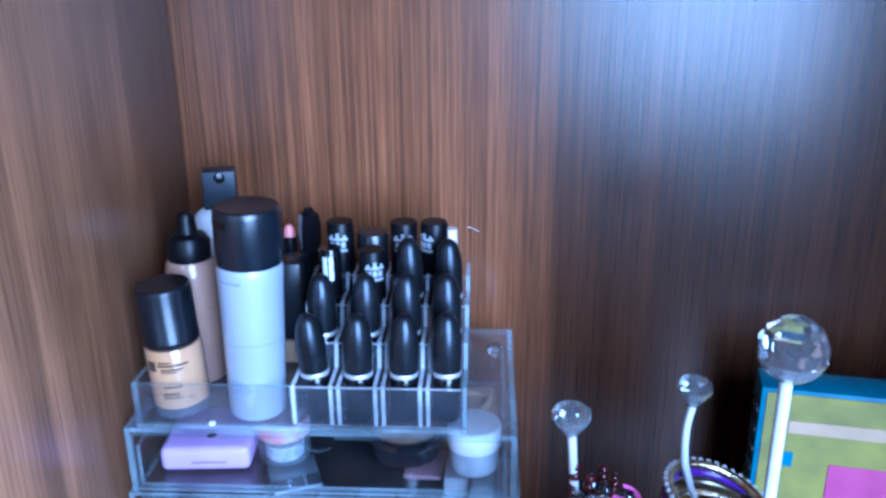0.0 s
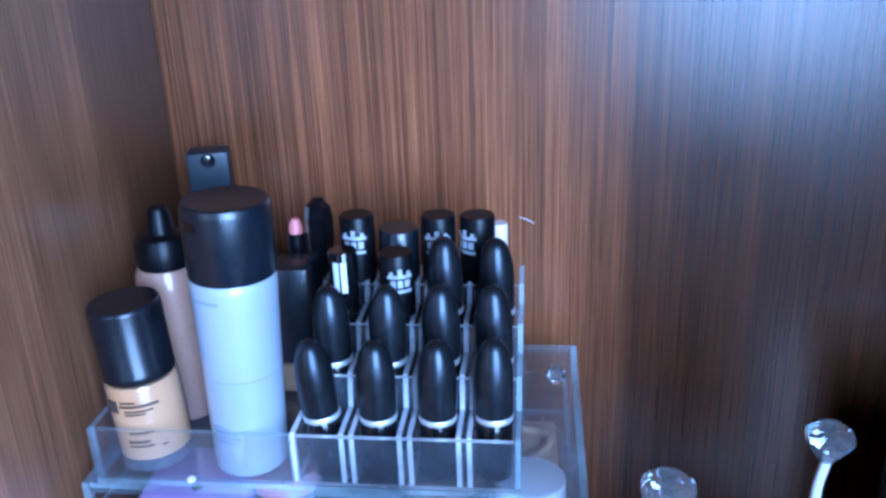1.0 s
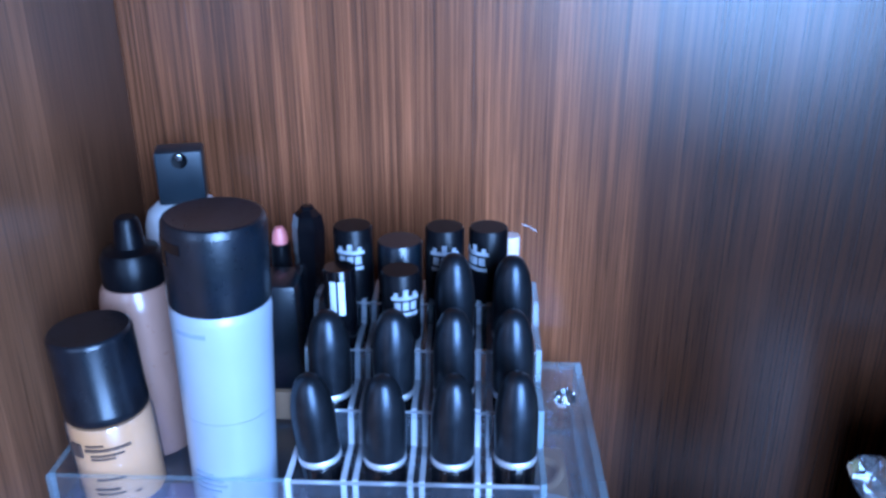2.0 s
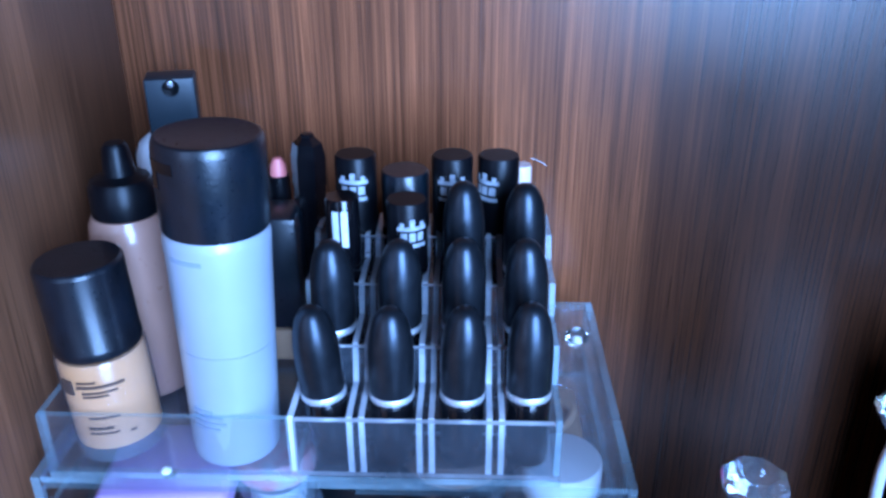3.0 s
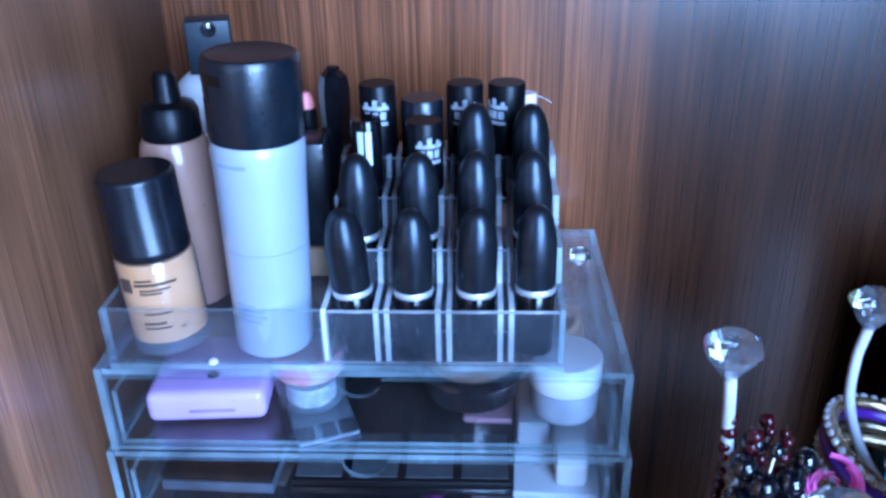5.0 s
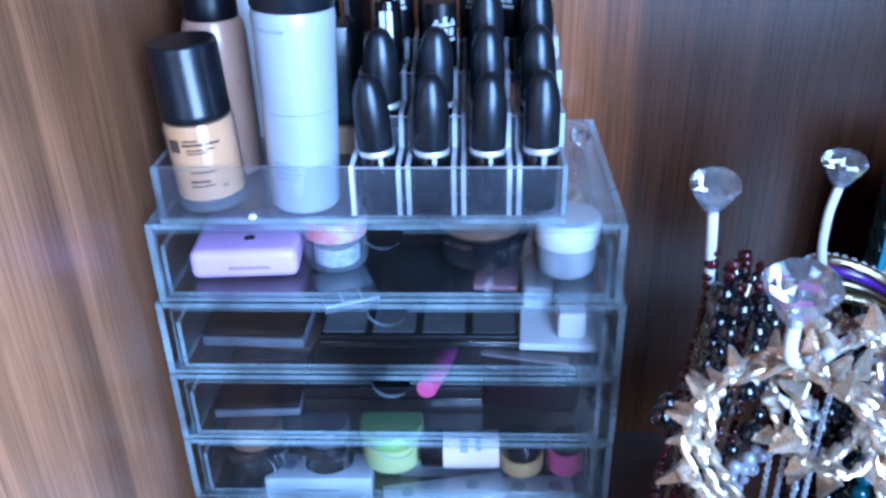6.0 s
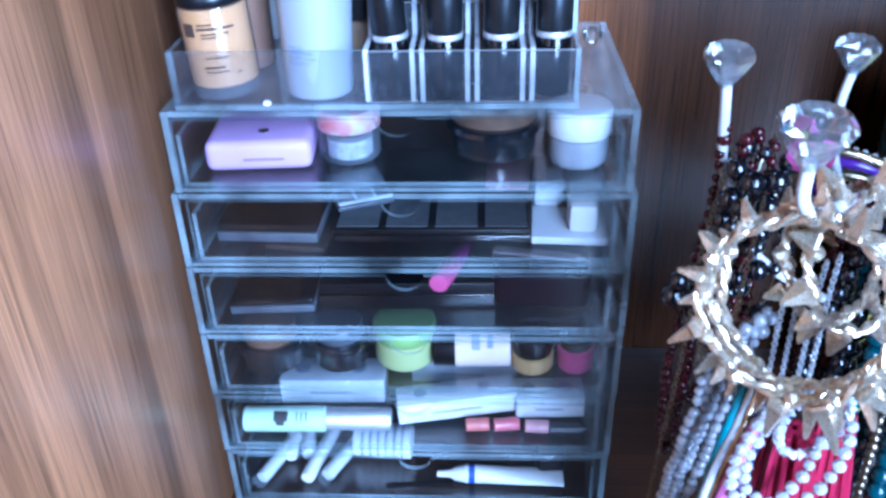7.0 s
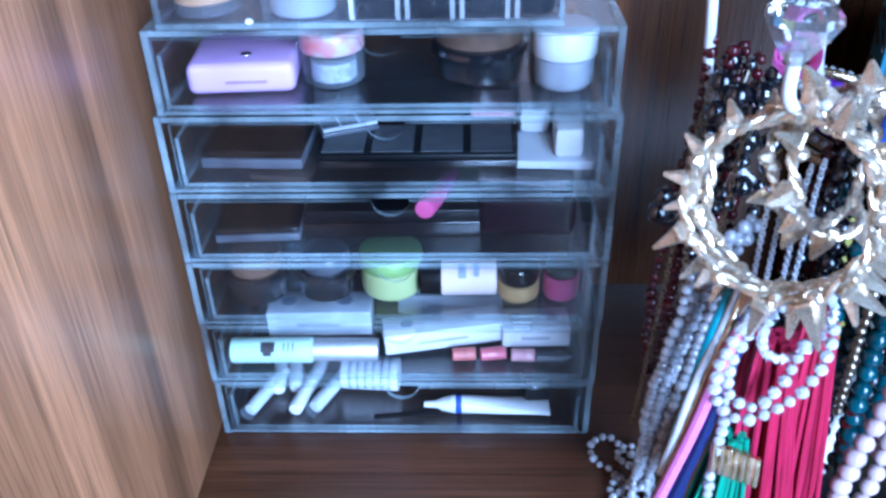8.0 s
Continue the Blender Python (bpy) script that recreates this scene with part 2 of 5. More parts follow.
LIME = surf("lime_plastic", (0.22, 0.36, 0.13), (0.18, 0.31, 0.10), 40, 0.4)
LIME_PALE = surf("pale_lime_plastic", (0.40, 0.46, 0.21), (0.35, 0.41, 0.18), 40, 0.4)
MINT = surf("mint_plastic", (0.60, 0.84, 0.73), (0.52, 0.77, 0.66), 40, 0.3, coat=0.3)
BROWN_POWDER = surf("brown_pressed_powder", (0.13, 0.070, 0.045), (0.095, 0.052, 0.033), 150, 0.7, bump=0.3)
TAN = surf("tan_plastic", (0.55, 0.36, 0.22), (0.46, 0.30, 0.18), 60, 0.4)
GREY_PLASTIC = surf("grey_plastic", (0.09, 0.10, 0.12), (0.05, 0.055, 0.07), 50, 0.35)
GREY_PAN = surf("grey_pressed_powder", (0.075, 0.085, 0.095), (0.05, 0.057, 0.065), 150, 0.5, bump=0.2)
PLUM = surf("plum_vinyl", (0.012, 0.003, 0.008), (0.007, 0.002, 0.005), 70, 0.45, ior=1.18, bump=0.3)
GOLD = surf("worn_gold_metal", (0.90, 0.74, 0.54), (0.55, 0.40, 0.25), 190, 0.24, metal=1.0, bump=0.5, vary=0.15)
GOLD_PALE = surf("pale_gold_metal", (0.94, 0.82, 0.66), (0.66, 0.51, 0.36), 220, 0.28, metal=0.82, vary=0.15)
GOLD_SATIN = surf("satin_gold_plastic", (0.62, 0.40, 0.19), (0.54, 0.34, 0.15), 120, 0.4, metal=0.4)
OLD_CHAIN = surf("antique_chain", (0.42, 0.35, 0.25), (0.25, 0.2, 0.14), 200, 0.3, metal=1.0)
PEARL = surf("grey_pearl", (0.43, 0.435, 0.47), (0.34, 0.345, 0.38), 200, 0.14, coat=1.0, ior=1.8, vary=0.1)
WHITE_BEAD = surf("white_bead", (0.70, 0.69, 0.72), (0.58, 0.57, 0.62), 200, 0.16, trans=0.3, coat=0.4, vary=0.12)
BLACK_BEAD = surf("black_bead", (0.004, 0.006, 0.010), (0.002, 0.003, 0.006), 200, 0.06, coat=0.8, ior=1.7)
RED_BEAD = surf("dark_red_bead", (0.075, 0.005, 0.009), (0.035, 0.002, 0.004), 200, 0.10, coat=0.2, vary=0.3)
TEAL_BEAD = surf("teal_bead", (0.0, 0.07, 0.09), (0.0, 0.045, 0.06), 200, 0.2, coat=0.4, vary=0.2)
ROSE_BEAD = surf("rose_pearl_bead", (0.62, 0.46, 0.46), (0.52, 0.37, 0.38), 200, 0.22, coat=0.5, vary=0.1)
THREAD_PINK = surf("crimson_thread", (0.52, 0.012, 0.065), (0.36, 0.008, 0.04), 300, 0.6, stretch=(1, 1, 0.1))
THREAD_GREEN = surf("green_thread", (0.01, 0.30, 0.18), (0.01, 0.22, 0.13), 300, 0.6, stretch=(1, 1, 0.1))
CORD_NAVY = surf("navy_cord", (0.008, 0.018, 0.095), (0.005, 0.012, 0.06), 300, 0.55)
CORD_TEAL = surf("teal_cord", (0.005, 0.34, 0.44), (0.005, 0.27, 0.36), 300, 0.55)
CORD_WHITE = surf("white_cord", (0.72, 0.74, 0.78), (0.6, 0.62, 0.66), 300, 0.55)
CORD_PINK = surf("pink_cord", (0.75, 0.20, 0.48), (0.65, 0.16, 0.40), 300, 0.55)
PURPLE = surf("purple_enamel", (0.13, 0.03, 0.36), (0.09, 0.02, 0.26), 80, 0.2, coat=0.5)
BLUE_PAINT = surf("blue_enamel", (0.03, 0.10, 0.42), (0.02, 0.07, 0.32), 80, 0.25, coat=0.4)
YELLOW_PAINT = surf("yellow_enamel", (0.75, 0.66, 0.04), (0.65, 0.56, 0.03), 80, 0.3, coat=0.3)
BOX_YELLOW = surf("olive_yellow_print", (0.34, 0.29, 0.06), (0.20, 0.18, 0.05), 30, 0.5)
BOX_TEAL = surf("teal_print", (0.01, 0.17, 0.25), (0.005, 0.11, 0.17), 60, 0.5)
ROSETTE = surf("pink_fabric", (0.80, 0.16, 0.46), (0.62, 0.09, 0.32), 120, 0.7, bump=0.5)


# ---- building helpers ----
def finish(bm, material, name, smooth=True, angle=38):
    bmesh.ops.recalc_face_normals(bm, faces=bm.faces)
    me = bpy.data.meshes.new(name)
    bm.to_mesh(me)
    bm.free()
    for one in (material if isinstance(material, (list, tuple)) else [material]):
        me.materials.append(one)
    if smooth:
        me.shade_smooth()
        me.set_sharp_from_angle(angle=radians(angle))
    return me


def thing(name, label, category, m, group=""):
    """An empty at the base of a thing, to which its parts are tied."""
    ob = new(name)
    ob.empty_display_size = 0.01
    ob.matrix_world = m
    return tagged(ob, label, category, group)


def part(name, bm, material, parent, label="", m=None, smooth=True, angle=38):
    ob = new(name, finish(bm, material, name, smooth, angle))
    ob.parent = parent
    if m is not None:
        ob.matrix_basis = m
    return tagged(ob, label)


def solo(name, bm, material, label, category, m=None, group="", kind="", smooth=True, angle=38):
    ob = new(name, finish(bm, material, name, smooth, angle))
    if m is not None:
        ob.matrix_world = m
    return tagged(ob, label, category, group, kind)


def add_box(bm, x0, x1, y0, y1, z0, z1, bevel=0.0, seg=2, mi=0):
    vs = [bm.verts.new((x, y, z)) for z in (z0, z1) for x, y in ((x0, y0), (x1, y0), (x1, y1), (x0, y1))]
    fs = [bm.faces.new([vs[i] for i in q]) for q in ((3, 2, 1, 0), (4, 5, 6, 7), (0, 1, 5, 4), (1, 2, 6, 5), (2, 3, 7, 6), (3, 0, 4, 7))]
    for f in fs:
        f.material_index = mi
    if bevel:
        bmesh.ops.bevel(bm, geom=list({e for f in fs for e in f.edges}), offset=bevel, segments=seg, profile=0.5, affect="EDGES")
    return fs


def box(x0, x1, y0, y1, z0, z1, bevel=0.0, seg=2):
    bm = bmesh.new()
    add_box(bm, x0, x1, y0, y1, z0, z1, bevel, seg)
    return bm


def add_sheet(bm, x0, x1, y0, y1, z0, z1):
    """A sheet of acrylic: broad faces clear, cut edges pale."""
    fs = add_box(bm, x0, x1, y0, y1, z0, z1)
    size = (x1 - x0, y1 - y0, z1 - z0)
    thin = size.index(min(size))
    for f in fs:
        f.normal_update()
        f.material_index = 0 if abs(f.normal[thin]) > 0.5 else 1


def add_lathe(bm, profile, seg=32, m=Matrix()):
    """Turns (radius, height) pairs round z."""
    rings = []
    for r, z in profile:
        if r < 1e-6:
            rings.append([bm.verts.new(m @ Vector((0, 0, z)))])
        else:
            rings.append([bm.verts.new(m @ Vector((r * math.cos(2 * math.pi * k / seg), r * math.sin(2 * math.pi * k / seg), z))) for k in range(seg)])
    for a, b in zip(rings, rings[1:]):
        for k in range(seg):
            q = [a[k % len(a)], a[(k + 1) % len(a)], b[(k + 1) % len(b)], b[k % len(b)]]
            q = [v for i, v in enumerate(q) if v not in q[:i]]
            if len(q) > 2:
                bm.faces.new(q)
    for end in (rings[0], rings[-1]):
        if len(end) > 2:
            bm.faces.new(end)


def lathe(profile, seg=32, m=Matrix()):
    bm = bmesh.new()
    add_lathe(bm, profile, seg, m)
    return bm


def spline(points, n):
    """n points along a smooth curve through the given ones."""
    p = [Vector(q) for q in points]
    p = [2 * p[0] - p[1]] + p + [2 * p[-1] - p[-2]]
    out = []
    for k in range(n):
        u = k / (n - 1) * (len(p) - 3)
        i = min(int(u), len(p) - 4)
        t = u - i
        a, b, c, d = p[i:i + 4]
        out.append(0.5 * (2 * b + (c - a) * t + (2 * a - 5 * b + 4 * c - d) * t * t + (3 * b - a - 3 * c + d) * t ** 3))
    return out


def add_tube(bm, path, radius, seg=8, taper=1.0):
    rings, side = [], Vector((0.31, 0.83, 0.46))
    for i, p in enumerate(path):
        ahead = (path[min(i + 1, len(path) - 1)] - path[max(i - 1, 0)]).normalized()
        side = (side - ahead * side.dot(ahead)).normalized()
        up = ahead.cross(side)
        r = radius * (1 + (taper - 1) * i / (len(path) - 1))
        rings.append([bm.verts.new(p + r * (math.cos(2 * math.pi * k / seg) * side + math.sin(2 * math.pi * k / seg) * up)) for k in range(seg)])
    for a, b in zip(rings, rings[1:]):
        for k in range(seg):
            bm.faces.new((a[k], a[(k + 1) % seg], b[(k + 1) % seg], b[k]))
    bm.faces.new(rings[0])
    bm.faces.new(rings[-1])


def tube(points, radius, n=24, seg=10, taper=1.0):
    bm = bmesh.new()
    add_tube(bm, spline(points, n), radius, seg, taper)
    return bm


def add_print(bm, r, z0, z1, a0, a1, lift=0.00025, n=6):
    """A thin patch of print on a round bottle, between two angles in degrees (-90 faces the shelf's front)."""
    rows = []
    for k in range(n + 1):
        a = radians(a0 + (a1 - a0) * k / n)
        rows.append([bm.verts.new((q * math.cos(a), q * math.sin(a), z)) for q, z in ((r + lift, z0), (r + lift, z1), (r - 0.0004, z1), (r - 0.0004, z0))])
    for a, b in zip(rows, rows[1:]):
        for k in range(4):
            bm.faces.new((a[k], b[k], b[(k + 1) % 4], a[(k + 1) % 4]))
    bm.faces.new(rows[0])
    bm.faces.new(rows[-1])


def prints(r, rows):
    bm = bmesh.new()
    for z0, z1, a0, a1 in rows:
        add_print(bm, r, z0, z1, a0, a1)
    return bm


# ---- wardrobe, shelf and room ----
BACK_Y, LEFT_X, RIGHT_X, FRONT_Y, TOP_Z = 0.172, -0.006, 0.66, -0.385, 0.78


def structure(name, bm, material, label, category):
    return solo(name, bm, material, label, category, kind="structure")


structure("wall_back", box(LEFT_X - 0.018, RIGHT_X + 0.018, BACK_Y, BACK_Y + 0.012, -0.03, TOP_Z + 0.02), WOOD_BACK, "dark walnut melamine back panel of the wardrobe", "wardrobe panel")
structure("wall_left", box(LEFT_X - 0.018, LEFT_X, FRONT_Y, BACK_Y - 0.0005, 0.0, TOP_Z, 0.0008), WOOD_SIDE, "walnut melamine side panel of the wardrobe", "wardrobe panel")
# unseen right panel, set this close to shade the back's right part
structure("wall_right_unseen", box(RIGHT_X, RIGHT_X + 0.018, FRONT_Y, BACK_Y - 0.0005, 0.0, TOP_Z, 0.0008), WOOD_SIDE, "walnut melamine side panel of the wardrobe", "wardrobe panel")
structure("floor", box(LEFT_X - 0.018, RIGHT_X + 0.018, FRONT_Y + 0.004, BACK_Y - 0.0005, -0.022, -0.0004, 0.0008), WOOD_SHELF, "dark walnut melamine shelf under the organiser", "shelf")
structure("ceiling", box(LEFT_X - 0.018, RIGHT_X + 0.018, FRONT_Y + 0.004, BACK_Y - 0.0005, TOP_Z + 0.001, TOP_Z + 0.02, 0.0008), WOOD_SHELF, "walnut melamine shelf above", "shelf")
scratch = solo("scratch", tube([(0.206, BACK_Y - 0.0002, 0.3525), (0.2105, BACK_Y - 0.0002, 0.351), (0.2145, BACK_Y - 0.0002, 0.3485)], 0.0002, 8, 5), INK_WHITE, "short pale scratch in the wardrobe's back panel", "scratch", kind="structure")

# plain unseen room round the wardrobe, coloured dark to hold back bounce light, with one window
structure("room_floor", box(-0.9, 2.5, -2.0, 0.5, -1.05, -1.0), ROOM_FLOOR, "brown carpet of the room", "floor")
structure("room_ceiling", box(-0.9, 2.5, -2.0, 0.5, 1.9, 1.95), PAINT_WALL, "plain painted room ceiling", "ceiling")
structure("room_wall_west", box(-0.95, -0.9, -2.0, 0.5, -1.0, 1.9), PAINT_WALL, "plain painted room wall", "wall")
structure("room_wall_east", box(2.5, 2.55, -2.0, 0.5, -1.0, 1.9), PAINT_WALL, "plain painted room wall", "wall")
structure("room_wall_north", box(-0.9, 2.5, 0.45, 0.5, -1.0, 1.9), PAINT_WALL, "plain painted wall behind the wardrobe", "wall")
bm = bmesh.new()
WX0, WX1, WZ0, WZ1 = 0.40, 1.52, 0.00, 1.80
for x0, x1, z0, z1 in ((-0.9, WX0, -1.0, 1.9), (WX1, 2.5, -1.0, 1.9), (WX0, WX1, -1.0, WZ0), (WX0, WX1, WZ1, 1.9)):
    add_box(bm, x0, x1, -2.0, -1.9, z0, z1)
structure("room_wall_south", bm, PAINT_WALL, "plain painted room wall with a window opening", "wall")
bm = bmesh.new()
for x0, x1, z0, z1 in ((WX0, WX0 + 0.05, WZ0, WZ1), (WX1 - 0.05, WX1, WZ0, WZ1), (WX0 + 0.05, WX1 - 0.05, WZ0, WZ0 + 0.05), (WX0 + 0.05, WX1 - 0.05, WZ1 - 0.05, WZ1)):
    add_box(bm, x0, x1, -1.97, -1.93, z0, z1)
structure("window_1", bm, WHITE_PLASTIC, "white window casing in the room wall", "window")

# ---- acrylic drawer organiser ----
OW, OD, TIER, T = 0.24, 0.148, 0.0465, 0.003
OH = 6 * TIER
organiser = thing("acrylic_organiser", "clear acrylic makeup organiser with six shallow drawers", "organiser", pose(0, 0, 0))
# the top drawer is a unit of its own on a slightly wider stack of five
TIER_X = [(-0.0018, 0.2415), (-0.0028, 0.2425), (-0.0030, 0.2432), (-0.0030, 0.2436), (-0.0027, 0.2434), (0.0004, 0.2404)]
for k, (tx0, tx1) in enumerate(TIER_X):
    z0 = k * TIER
    for name, dims in (
        ("side_panel", (tx0, tx0 + 0.0036, 0, OD, z0 + 0.0006, z0 + TIER - 0.0006)),
        ("side_panel", (tx1 - 0.0036, tx1, 0, OD, z0 + 0.0006, z0 + TIER - 0.0006)),
        ("top_panel", (tx0 + 0.0037, tx1 - 0.0037, 0.0006, OD - T, z0 + TIER - T - 0.0006, z0 + TIER - 0.0006)),
        ("bottom_panel", (tx0 + 0.0037, tx1 - 0.0037, 0.0006, OD - T, z0 + 0.0006, z0 + 0.0026)),
        ("back_panel", (tx0 + 0.0037, tx1 - 0.0037, OD - T, OD, z0 + 0.0006, z0 + TIER - 0.0006)),
    ):
        bm = bmesh.new()
        add_sheet(bm, *dims)
        part(name, bm, [ACRYLIC_LID if k == 5 and name == "top_panel" else ACRYLIC, ACRYLIC_EDGE], organiser, smooth=False)


def drawer(z0, slide):
    """A drawer tray: front with a half-round finger notch, floor, sides and back."""
    x0, x1, zb, zt, xm, r = 0.0045, OW - 0.0045, z0 + 0.0034, z0 + TIER - 0.0048, 0.1195, 0.0105
    bm = bmesh.new()
    rim = [(x0, zb), (x1, zb), (x1, zt), (xm + r, zt)] + [(xm + r * math.cos(a), zt - r * 0.9 * math.sin(a)) for a in [math.pi * k / 14 for k in range(1, 14)]] + [(xm - r, zt), (x0, zt)]
    front = [bm.verts.new((x, 0.0, z)) for x, z in rim]
    back = [bm.verts.new((x, 0.0028, z)) for x, z in rim]
    bm.faces.new(front), bm.faces.new(back)
    for k in range(len(rim)):
        bm.faces.new((front[k], front[(k + 1) % len(rim)], back[(k + 1) % len(rim)], back[k])).material_index = 1
    ob = part("drawer", bm, [ACRYLIC, ACRYLIC_EDGE], organiser, smooth=False, m=pose(0, slide, 0))
    bm = bmesh.new()
    add_sheet(bm, x0 + 0.001, x1 - 0.001, 0.003, OD - 0.008, zb, zb + 0.0022)
    for a in (x0 + 0.001, x1 - 0.0032):
        add_sheet(bm, a, a + 0.0022, 0.003, OD - 0.008, zb + 0.0024, zt - 0.009)
    add_sheet(bm, x0 + 0.0034, x1 - 0.0034, OD - 0.0106, OD - 0.0082, zb + 0.0024, zt - 0.009)
    part("tray", bm, [ACRYLIC_TRAY, ACRYLIC_EDGE], ob, smooth=False)


for k, slide in enumerate((-0.0006, -0.001, 0.0, -0.0015, -0.0005, -0.001)):
    drawer(k * TIER, slide)
FLOOR = [k * TIER + 0.0058 for k in range(6)]

# ---- lipstick stand on top ----
stand = thing("lipstick_stand", "clear acrylic stand with stepped lipstick compartments and open side tray", "cosmetics stand", pose(0, 0, OH))
SX0, SX1, SM, SD = 0.009, 0.2100, 0.105, 0.118
bm = bmesh.new()
add_sheet(bm, SX0, SX1, 0.0, SD, 0.0, 0.003)
part("base", bm, [ACRYLIC_HAZED, ACRYLIC_EDGE], stand, smooth=False)
bm = bmesh.new()
add_sheet(bm, SX0, SM, 0.0, 0.0025, 0.0032, 0.0300)
part("front_panel", bm, [ACRYLIC_HAZED, ACRYLIC_EDGE], stand, smooth=False)
bm = bmesh.new()
add_sheet(bm, SX0, SX0 + 0.0025, 0.0027, SD - 0.0027, 0.0032, 0.0300)
part("side_panel", bm, [ACRYLIC_HAZED, ACRYLIC_EDGE], stand, smooth=False)
bm = bmesh.new()
add_sheet(bm, SX0, SM, SD - 0.0025, SD, 0.0032, 0.0300)
part("back_panel", bm, [ACRYLIC_HAZED, ACRYLIC_EDGE], stand, smooth=False)
STEPS = [(0.0, 0.0262, 0.0298, 0.003), (0.0262, 0.0524, 0.046, 0.0185), (0.0524, 0.0786, 0.060, 0.0325), (0.0786, 0.1048, 0.070, 0.044)]


def stepped(x0, x1):
    """An upright divider whose top rises in steps towards the back."""
    rim = [(0.0027, 0.0032)]
    rim += [(0.1048, 0.0032)]
    for y0, y1, top, _ in reversed(STEPS):
        rim += [(y1, top), (y0 + 0.0035 if y0 else 0.0027, top)]
    bm = bmesh.new()
    a = [bm.verts.new((x0, y, z)) for y, z in rim]
    b = [bm.verts.new((x1, y, z)) for y, z in rim]
    bm.faces.new(a), bm.faces.new(b)
    for k in range(len(rim)):
        bm.faces.new((a[k], a[(k + 1) % len(rim)], b[(k + 1) % len(rim)], b[k])).material_index = 1
    return bm


COLS = [[0.1200, 0.1442, 0.1712, 0.1976], [0.1196, 0.1456, 0.1716, 0.1976], [0.1200, 0.1460, 0.1716, 0.1974]]
part("divider", stepped(SM + 0.0002, SM + 0.0026), [ACRYLIC_HAZED, ACRYLIC_RIM], stand, smooth=False)
part("divider", stepped(SX1 - 0.0025, SX1 - 0.0001), [ACRYLIC_HAZED, ACRYLIC_EDGE], stand, smooth=False)
for x in (0.1311, 0.1578, 0.1846):
    for side in (-0.0035, 0.0012):
        part("divider", stepped(x + side, x + side + 0.0023), [ACRYLIC_HAZED, ACRYLIC_RIM], stand, smooth=False)
for y0, y1, top, base in STEPS:
    bm = bmesh.new()
    add_sheet(bm, SM + 0.003, SX1 - 0.003, y0 if y0 == 0 else y0 + 0.0005, y0 + 0.0025, 0.0034, top - 0.0004)
    part("step_riser", bm, [ACRYLIC_HAZED, ACRYLIC_RIM], stand, smooth=False)
    if base > 0.004:
        bm = bmesh.new()
        add_sheet(bm, SM + 0.0030, SX1 - 0.003, y0 + 0.0028, y1 - 0.0002, base - 0.0022, base - 0.0002)
        part("step", bm, [ACRYLIC_HAZED, ACRYLIC_EDGE], stand, smooth=False)
solo("silicone_bumper", lathe([(0, 0), (0.0022, 0), (0.0021, 0.001), (0.0012, 0.0019), (0, 0.0021)], 16), WHITE_PLASTIC, "tiny white silicone bumper on the organiser's lid", "bumper", pose(0.0555, 0.0012, OH + 0.003))

# ---- lipsticks ----
def lipstick(m):
    ob = thing("lipstick", "gunmetal bullet-shaped lipstick with a silver ring standing in the acrylic stand", "lipstick", m, "lipsticks in the stand")
    part("base", lathe([(0, 0), (0.0080, 0), (0.0084, 0.0006), (0.0084, 0.0282), (0.0082, 0.0286), (0, 0.0286)], 28), BLACK_GLOSS, ob)
    part("ring", lathe([(0.0070, 0.0287), (0.0087, 0.0289), (0.0089, 0.0295), (0.0089, 0.0312), (0.0086, 0.0316), (0.0070, 0.0316)], 28), SATIN_SILVER, ob)
    prof = [(0.0072, 0.0317), (0.0086, 0.0319), (0.0088, 0.0325), (0.0089, 0.047)]
    prof += [(0.0089 * math.cos(a) ** 0.78, 0.047 + 0.0213 * math.sin(a)) for a in [math.pi / 2 * k / 14 for k in range(1, 14)]] + [(0, 0.0684)]
    part("cap", lathe(prof, 28), LIP_CASE, ob)
    return ob


def step_z(row):
    return OH + STEPS[row][3] + (0.0004 if row == 0 else 0.0)


# sideways lean of the lipsticks that do not stand straight, in degrees
LEAN = {(0, 0): -4.6, (0, 1): -0.4, (0, 3): 2.5, (1, 0): -2.0, (1, 1): -1.0, (1, 3): 1.0, (2, 3): 1.5}
first = None
for row, cols in ((0, (0, 1, 2, 3)), (1, (0, 1, 2, 3)), (2, (2, 3))):
    for c in cols:
        tilt = LEAN.get((row, c), 0.3 * (c - 1))
        m = pose(COLS[row][c], STEPS[row][0] + 0.0147, step_z(row), 0.6 + 0.3 * c - 0.5 * row, tilt, 40 * c + 70 * row)
        if first is None:
            first = lipstick(m)
        else:
            copy_thing(first, m)


def tube_cap(name, label, r, h, x, y, z, body, cap, marks, mark_mat, split=0.5):
    ob = thing(name, label, "cosmetic tube", pose(x, y, z, 0, 0, 0))
    part("body", lathe([(0, 0), (r * 0.96, 0), (r, 0.0008), (r, h * split), (0, h * split)], 28), body, ob)
    part("cap", lathe([(0, h * split + 0.0002), (r * 1.0, h * split + 0.0002), (r * 1.0, h - 0.0012), (r * 0.93, h), (0, h)], 28), cap, ob)
    if marks:
        part("print", prints(r, marks), mark_mat, ob)
    return ob


LOGO = [(-0.0112, -0.0094, -136, -50), (-0.0095, -0.0076, -128, -116), (-0.0095, -0.0062, -100, -86), (-0.0095, -0.0076, -70, -58), (-0.0160, -0.0122, -126, -108), (-0.0160, -0.0122, -102, -84), (-0.0160, -0.0122, -78, -60), (-0.0188, -0.0172, -132, -54)]


def logo(h, turn=0):
    return [(h + a, h + b, c + turn, d + turn) for a, b, c, d in LOGO]


